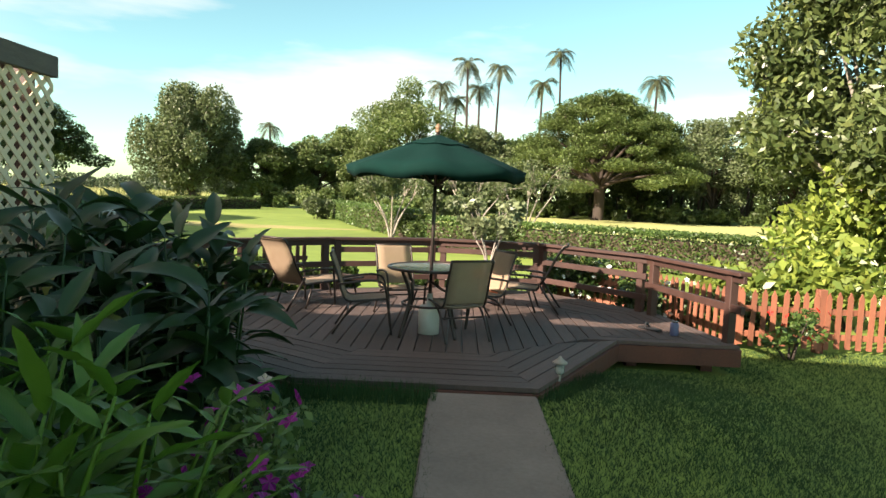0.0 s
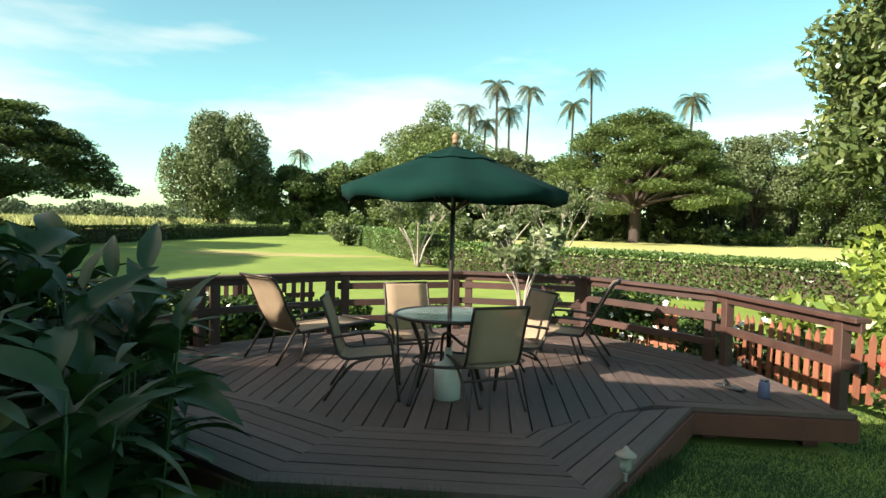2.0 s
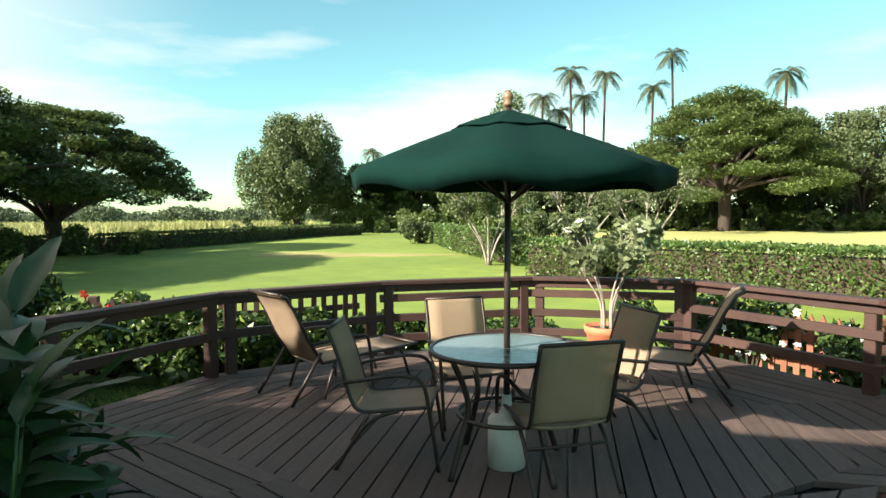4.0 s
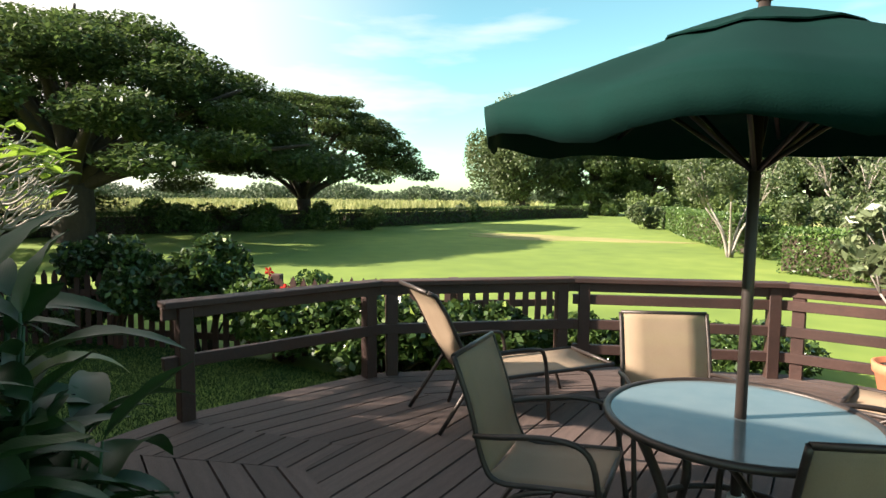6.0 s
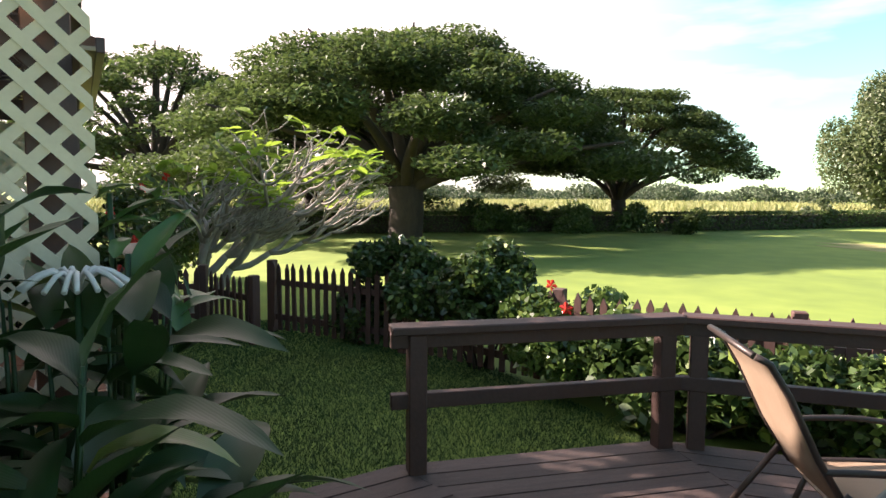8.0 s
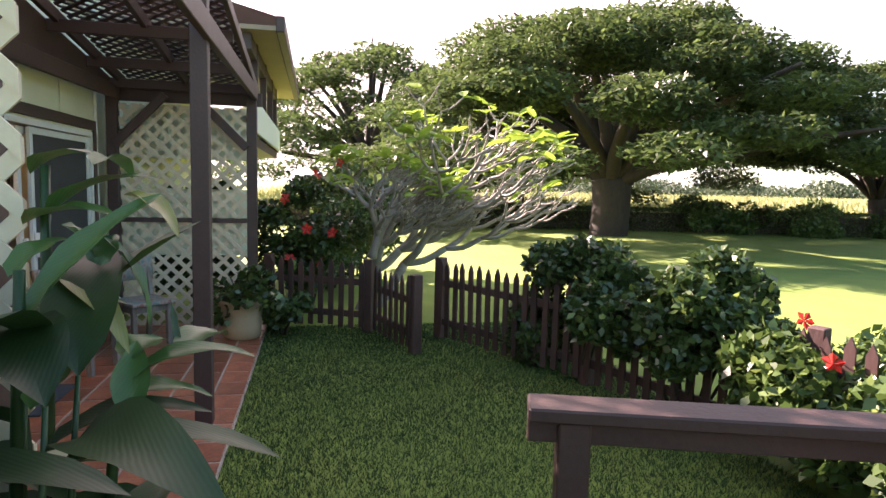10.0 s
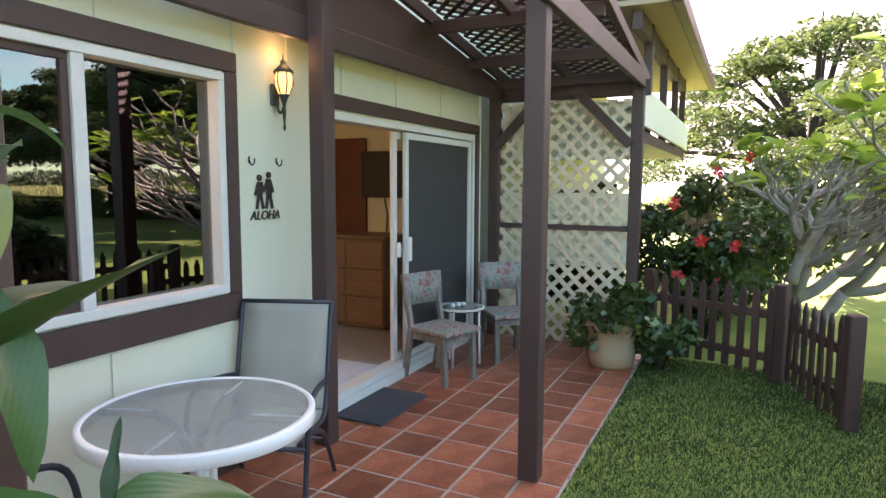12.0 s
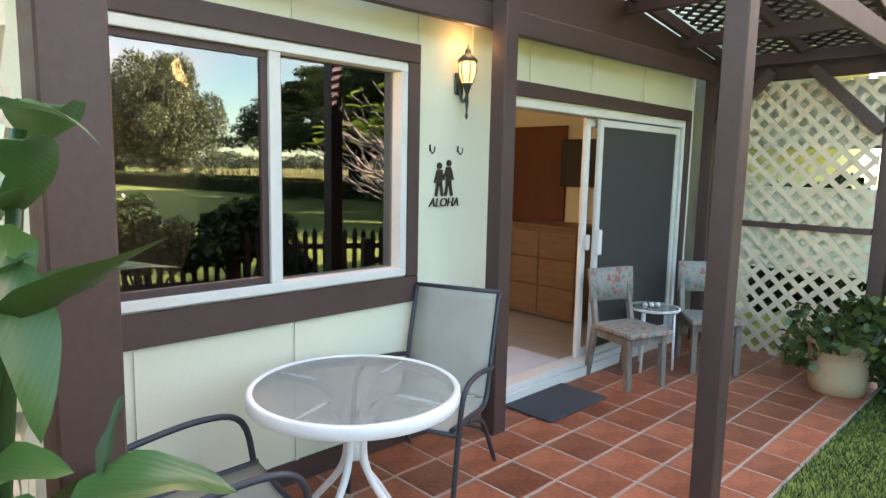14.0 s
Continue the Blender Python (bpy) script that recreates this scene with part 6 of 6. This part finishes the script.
def blades(name, lengths, widths, bends, material):
    out = []
    for k, (a, b, c) in enumerate(zip(lengths, widths, bends)):
        bm = blade(a, b, c, 0.25 * (k % 3 - 1), 0.006, k)
        me = bpy.data.meshes.new(name)
        bm.to_mesh(me)
        bm.free()
        me.materials.append(material)
        out.append(me)
    return out


BIG = blades("leaf", (0.42, 0.5, 0.56, 0.46, 0.38), (0.055, 0.068, 0.075, 0.062, 0.06), (0.7, 1.2, 1.6, 0.4, 1.0), M_BIGLEAF)
OLD = blades("leaf", (0.42, 0.46), (0.05, 0.05), (1.9, 1.5), M_TIRED)
BRIGHT = blades("leaf", (0.32, 0.38, 0.28, 0.36), (0.024, 0.028, 0.024, 0.03), (0.4, 0.9, 0.6, 0.25), M_BRIGHTLEAF)
PROB_OLD = 0.05


def ginger(x, y, h, seed, stalks=6, meshes=BIG, spread=0.28, per=8, label="tall ginger plant with long arching dark leaves", name="ginger_plant", mat_stem=M_GINGER, start=0.25, lean=0.35):
    rng = np.random.default_rng(seed)
    t = thing(name, label, "plant", pose(x, y, ground_z(x, y) - 0.02), "leafy bed beside the path")
    for s in range(stalks):
        a = rng.uniform(0, 6.283)
        hh = h * rng.uniform(0.7, 1.0)
        foot = Vector((math.cos(a) * spread * 0.5, math.sin(a) * spread * 0.5, 0))
        top = foot + Vector((math.cos(a) * spread * lean, math.sin(a) * spread * lean, hh))
        part("stalk", T(smooth_path([foot, (foot + top) / 2 + Vector((0, 0, 0.02)), top], 2), [0.011, 0.01, 0.009, 0.008, 0.005], 5), mat_stem, t)
        phase = rng.uniform(0, 3.14)
        for j in range(per):
            f = start + (1 - start) * j / (per - 1)
            p = foot.lerp(top, f)
            az = phase + j * 2.6 + rng.uniform(-0.35, 0.35)
            up = 0.25 + 0.75 * f * f
            me = OLD[int(rng.integers(0, 2))] if meshes is BIG and rng.uniform() < PROB_OLD else meshes[int(rng.integers(0, len(meshes)))]
            ob = piece("leaf", me, t, Matrix.Translation(p) @ Euler((up * rng.uniform(0.7, 1.1), rng.uniform(-0.5, 0.5), az)).to_matrix().to_4x4())
            k = rng.uniform(0.75, 1.12)
            ob.scale = (k, k, k)
    return t


for k, (x, y, h) in enumerate([(-2.95, 4.98, 1.45), (-2.6, 4.85, 1.45), (-2.2, 4.72, 1.3), (-1.95, 4.4, 1.3), (-1.65, 4.1, 1.1), (-2.35, 4.05, 1.5), (-1.85, 3.65, 1.25), (-1.5, 3.35, 0.95), (-2.3, 3.3, 1.4), (-1.75, 2.9, 1.05), (-2.2, 2.6, 1.3), (-2.75, 3.9, 1.5), (-1.95, 2.1, 1.1), (-2.85, 4.45, 1.5), (-2.45, 4.5, 1.45), (-2.0, 4.85, 0.9), (-2.6, 5.1, 0.85)]):
    ginger(x, y, h, 400 + k)
for k, (x, y, h) in enumerate([(-1.05, 1.65, 0.8), (-1.3, 1.45, 0.95), (-0.85, 1.45, 0.55), (-1.2, 1.9, 0.85), (-1.5, 1.75, 1.0), (-0.95, 1.25, 0.6), (-1.35, 1.2, 0.85)]):
    ginger(x, y, h, 430 + k, 9, BRIGHT, 0.3, 9, "bright green leafy plant with pointed leaves", "leafy_plant", M_FERN, 0.2, 0.9)
for k, (x, y, h) in enumerate([(-0.75, 1.95, 0.5), (-0.85, 2.35, 0.62), (-0.6, 1.65, 0.35), (-0.95, 2.75, 0.65), (-0.5, 2.1, 0.34)]):
    b = bush("bougainvillea", "thin straggling shrub with purple and faded flowers", x, y, 0.3, 0.3, h, M_HEDGE, 420, 0.06, 9, 440 + k, "shrub", ground_z(x, y) - 0.01, group="flowering shrubs beside the path", shell=0.1)
    flowers(b, [(random.uniform(-0.25, 0.3), random.uniform(-0.25, 0.2), h * random.uniform(0.3, 1.0)) for j in range(13)], 0.04, M_PURPLE)
    flowers(b, [(random.uniform(-0.2, 0.3), random.uniform(-0.25, 0.2), h * random.uniform(0.3, 1.0)) for j in range(2)], 0.034, M_PINK)


def leaf_between(parent, base, tip, width, bend, material, twist=0.2):
    """One broad leaf arching from base to tip."""
    base, tip = Vector(base), Vector(tip)
    chord = tip - base
    me = bpy.data.meshes.new("leaf")
    bm = blade(chord.length * (bend / 2) / math.sin(bend / 2), width, bend, twist, 0.004, 3)
    bm.to_mesh(me)
    bm.free()
    me.materials.append(material)
    y = chord.normalized()
    x = y.cross(Vector((0, 0, 1))).normalized()
    m = Matrix((x, y, x.cross(y))).transposed().to_4x4()
    piece("leaf", me, parent, Matrix.Translation(base) @ m @ Matrix.Rotation(bend / 2, 4, "X"))


broad = thing("heliconia_plant", "broad-leaved plant with large glossy arching leaves", "plant")
for foot, top in (((-3.14, 5.08, -0.13), (-3.3, 5.06, 1.56)), ((-3.08, 5.14, -0.13), (-3.16, 5.24, 1.12)), ((-3.02, 5.04, -0.13), (-3.06, 5.1, 1.36))):
    part("stalk", T(smooth_path([foot, (Vector(foot) + Vector(top)) / 2, top], 3), [0.016, 0.016, 0.015, 0.014, 0.013, 0.012, 0.01], 7), M_GINGER, broad)
M_BROADLEAF = blade_material("broad_leaf", (0.036, 0.105, 0.026), (0.075, 0.17, 0.04), (0.12, 0.2, 0.07), 0.34)
for base, tip, width, bend, material in (
        ((-3.042, 5.106, 1.252), (-3.199, 5.328, 1.508), 0.058, 0.5, M_BROADLEAF),
        ((-3.29, 5.06, 1.44), (-3.255, 5.302, 1.539), 0.05, 1.0, M_BROADLEAF),
        ((-3.272, 5.022, 1.431), (-3.205, 5.23, 1.456), 0.045, 0.8, M_BROADLEAF),
        ((-3.337, 5.015, 1.54), (-3.325, 5.17, 1.585), 0.05, 1.1, M_BROADLEAF),
        ((-3.221, 5.24, 1.5), (-3.185, 5.358, 1.41), 0.036, 1.3, M_TIRED),
        ((-3.251, 5.06, 1.33), (-3.119, 5.271, 1.177), 0.04, 1.2, M_TIRED),
        ((-3.109, 5.27, 1.05), (-3.221, 5.26, 1.18), 0.038, 0.5, M_BROADLEAF),
        ((-3.163, 5.25, 1.1), (-3.241, 5.516, 1.128), 0.045, 1.2, M_BROADLEAF),
        ((-3.16, 5.22, 1.06), (-3.241, 5.418, 1.037), 0.04, 1.0, M_BROADLEAF),
        ((-3.026, 5.122, 1.1), (-3.178, 5.152, 1.15), 0.035, 0.9, M_BROADLEAF),
        ((-3.068, 5.126, 1.0), (-3.139, 5.431, 1.038), 0.05, 1.1, M_BIGLEAF),
        ((-3.107, 5.06, 1.34), (-3.258, 5.124, 1.4), 0.032, 0.9, M_BROADLEAF),
        ((-3.195, 5.07, 1.24), (-3.231, 5.241, 1.26), 0.05, 1.2, M_BROADLEAF),
        ((-3.1, 5.1, 0.95), (-3.3, 5.3, 0.8), 0.06, 0.9, M_BROADLEAF),
        ((-3.1, 5.12, 0.85), (-3.15, 5.4, 0.75), 0.055, 1.2, M_BIGLEAF),
        ((-3.12, 5.1, 0.7), (-3.35, 5.34, 0.62), 0.06, 1.0, M_BROADLEAF),
        ((-3.229, 5.18, 1.563), (-3.355, 5.224, 1.536), 0.035, 1.6, M_BROADLEAF),
        ((-3.254, 5.19, 1.405), (-3.261, 5.276, 1.198), 0.032, 0.8, M_BROADLEAF),
        ((-3.239, 5.186, 1.345), (-3.285, 5.206, 1.41), 0.04, 0.9, M_BROADLEAF),
        ((-3.188, 5.243, 1.145), (-3.285, 5.307, 1.166), 0.05, 0.9, M_BROADLEAF),
        ((-3.262, 5.346, 1.138), (-3.426, 5.422, 1.137), 0.05, 1.1, M_BROADLEAF),
        ((-3.246, 5.107, 1.433), (-3.264, 5.169, 1.338), 0.04, 0.9, M_BROADLEAF),
        ((-3.301, 5.328, 1.134), (-3.342, 5.305, 1.248), 0.009, 0.3, M_BIGLEAF)):
    leaf_between(broad, base, tip, width, bend, material)
b = thing("white_lily", "white spidery lily flower among the leaves", "flower", pose(-2.75, 4.95, 1.28) @ Matrix.Scale(1.3, 4))
for k in range(14):
    a = k * 2.4
    part("petal", T(smooth_path([(0, 0, 0), (0.05 * math.cos(a), 0.05 * math.sin(a), 0.05), (0.11 * math.cos(a), 0.11 * math.sin(a), 0.015)], 3), 0.006, 5), M_PETALWHITE, b)
part("stalk", T([(0, 0, -1.07), (0, 0, 0)], 0.008, 6), M_GINGER, b)

# ---- pots ----
pot = thing("terracotta_pot", "round terracotta plant pot on the deck", "pot", pose(0.42, 8.95, DECK_Z))
part("body", turned(bmesh.new(), [(0.14, 0.0), (0.15, 0.01), (0.2, 0.24), (0.215, 0.25), (0.22, 0.31), (0.2, 0.315), (0.19, 0.27)], 28), M_TERRA, pot)
part("soil", turned(bmesh.new(), [(0.18, 0.26), (0.185, 0.28)], 24), M_SOIL, pot)
twiggy(0.42, 8.95, 1.05, 0.44, "pale-leaved small tree growing in the terracotta pot", 500, 1700, M_POTLEAF, 0.095, None, DECK_Z + 0.27, 0.016, 6, "potted_tree")
pot2 = thing("clay_pot", "large pale clay pot with incised rings", "pot", pose(-8.5, 4.9, PATIO_Z))
part("body", turned(bmesh.new(), [(0.17, 0.0), (0.185, 0.02), (0.205, 0.12), (0.2, 0.125), (0.21, 0.22), (0.205, 0.225), (0.215, 0.34), (0.23, 0.36), (0.23, 0.4), (0.2, 0.4), (0.19, 0.36)], 28), M_CLAY, pot2)
part("soil", turned(bmesh.new(), [(0.185, 0.34), (0.19, 0.37)], 24), M_SOIL, pot2)
bush("pot_plant", "bushy green plant trailing from the clay pot", -8.5, 4.9, 0.5, 0.42, 0.5, M_SHINY, 900, 0.09, 12, 510, "plant", PATIO_Z + 0.33, aspect=0.7, low=-0.1)
bush("creeper", "green creeper on the ground beside the pot", -8.65, 5.3, 0.35, 0.3, 0.6, M_SHINY, 700, 0.09, 9, 511, "plant", -0.12, aspect=0.7)

# ---- grass ----
def grass(name, x0, x1, y0, y1, per, keep, seed, label, low=0.015, high=0.036, fade=0.0):
    rng = np.random.default_rng(seed)
    n = int((x1 - x0) * (y1 - y0) * per)
    x, y = rng.uniform(x0, x1, n), rng.uniform(y0, y1, n)
    ok = np.array([keep(a, b) for a, b in zip(x, y)])
    edge = np.minimum(np.minimum(x - x0, x1 - x), np.minimum(y - y0, y1 - y))
    ok &= rng.uniform(0, fade, n) < edge + 0.001 if fade else True
    x, y = x[ok], y[ok]
    z = np.array([ground_z(a, b) for a, b in zip(x, y)])
    n = len(x)
    a, h, w = rng.uniform(0, 6.283, n), rng.uniform(low, high, n), rng.uniform(0.002, 0.0045, n)
    lean = rng.normal(0, 0.022, (n, 2))
    v = np.empty((n, 3, 3))
    v[:, 0] = np.column_stack((x - w * np.cos(a), y - w * np.sin(a), z - 0.01))
    v[:, 1] = np.column_stack((x + w * np.cos(a), y + w * np.sin(a), z - 0.01))
    v[:, 2] = np.column_stack((x + lean[:, 0], y + lean[:, 1], z + h))
    me = bpy.data.meshes.new(name)
    me.vertices.add(n * 3)
    me.vertices.foreach_set("co", v.reshape(-1))
    me.loops.add(n * 3)
    me.loops.foreach_set("vertex_index", np.arange(n * 3))
    me.polygons.add(n)
    me.polygons.foreach_set("loop_start", np.arange(n) * 3)
    me.polygons.foreach_set("loop_total", np.full(n, 3))
    me.update(calc_edges=True)
    me.materials.append(M_SHADED_BLADE)
    tagged(new(name, me), label, "grass", kind="stuff")


def outside_deck(x, y):
    inside, n = False, len(DECK)
    for i in range(n):
        (xa, ya), (xb, yb) = DECK[i], DECK[(i + 1) % n]
        if (ya > y) != (yb > y) and x < (xb - xa) * (y - ya) / (yb - ya) + xa:
            inside = not inside
    return not inside


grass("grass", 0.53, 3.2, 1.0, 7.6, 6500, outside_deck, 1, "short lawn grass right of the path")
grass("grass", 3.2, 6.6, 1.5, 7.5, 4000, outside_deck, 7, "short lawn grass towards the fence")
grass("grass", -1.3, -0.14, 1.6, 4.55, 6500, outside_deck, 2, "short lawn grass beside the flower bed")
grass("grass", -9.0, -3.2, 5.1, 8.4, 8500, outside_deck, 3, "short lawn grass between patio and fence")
grass("grass", -0.18, 0.57, 4.35, 4.5, 1200, lambda x, y: True, 4, "grass tufts at the deck's edge")
grass("grass", -1.35, -0.15, 4.22, 4.5, 6000, outside_deck, 5, "longer grass along the deck's front edge", 0.05, 0.14)
grass("grass", 0.55, 1.3, 4.3, 5.7, 5000, lambda x, y: outside_deck(x, y) and not outside_deck(x - 0.14, y + 0.08), 6, "longer grass along the deck's slanted edge", 0.04, 0.1)
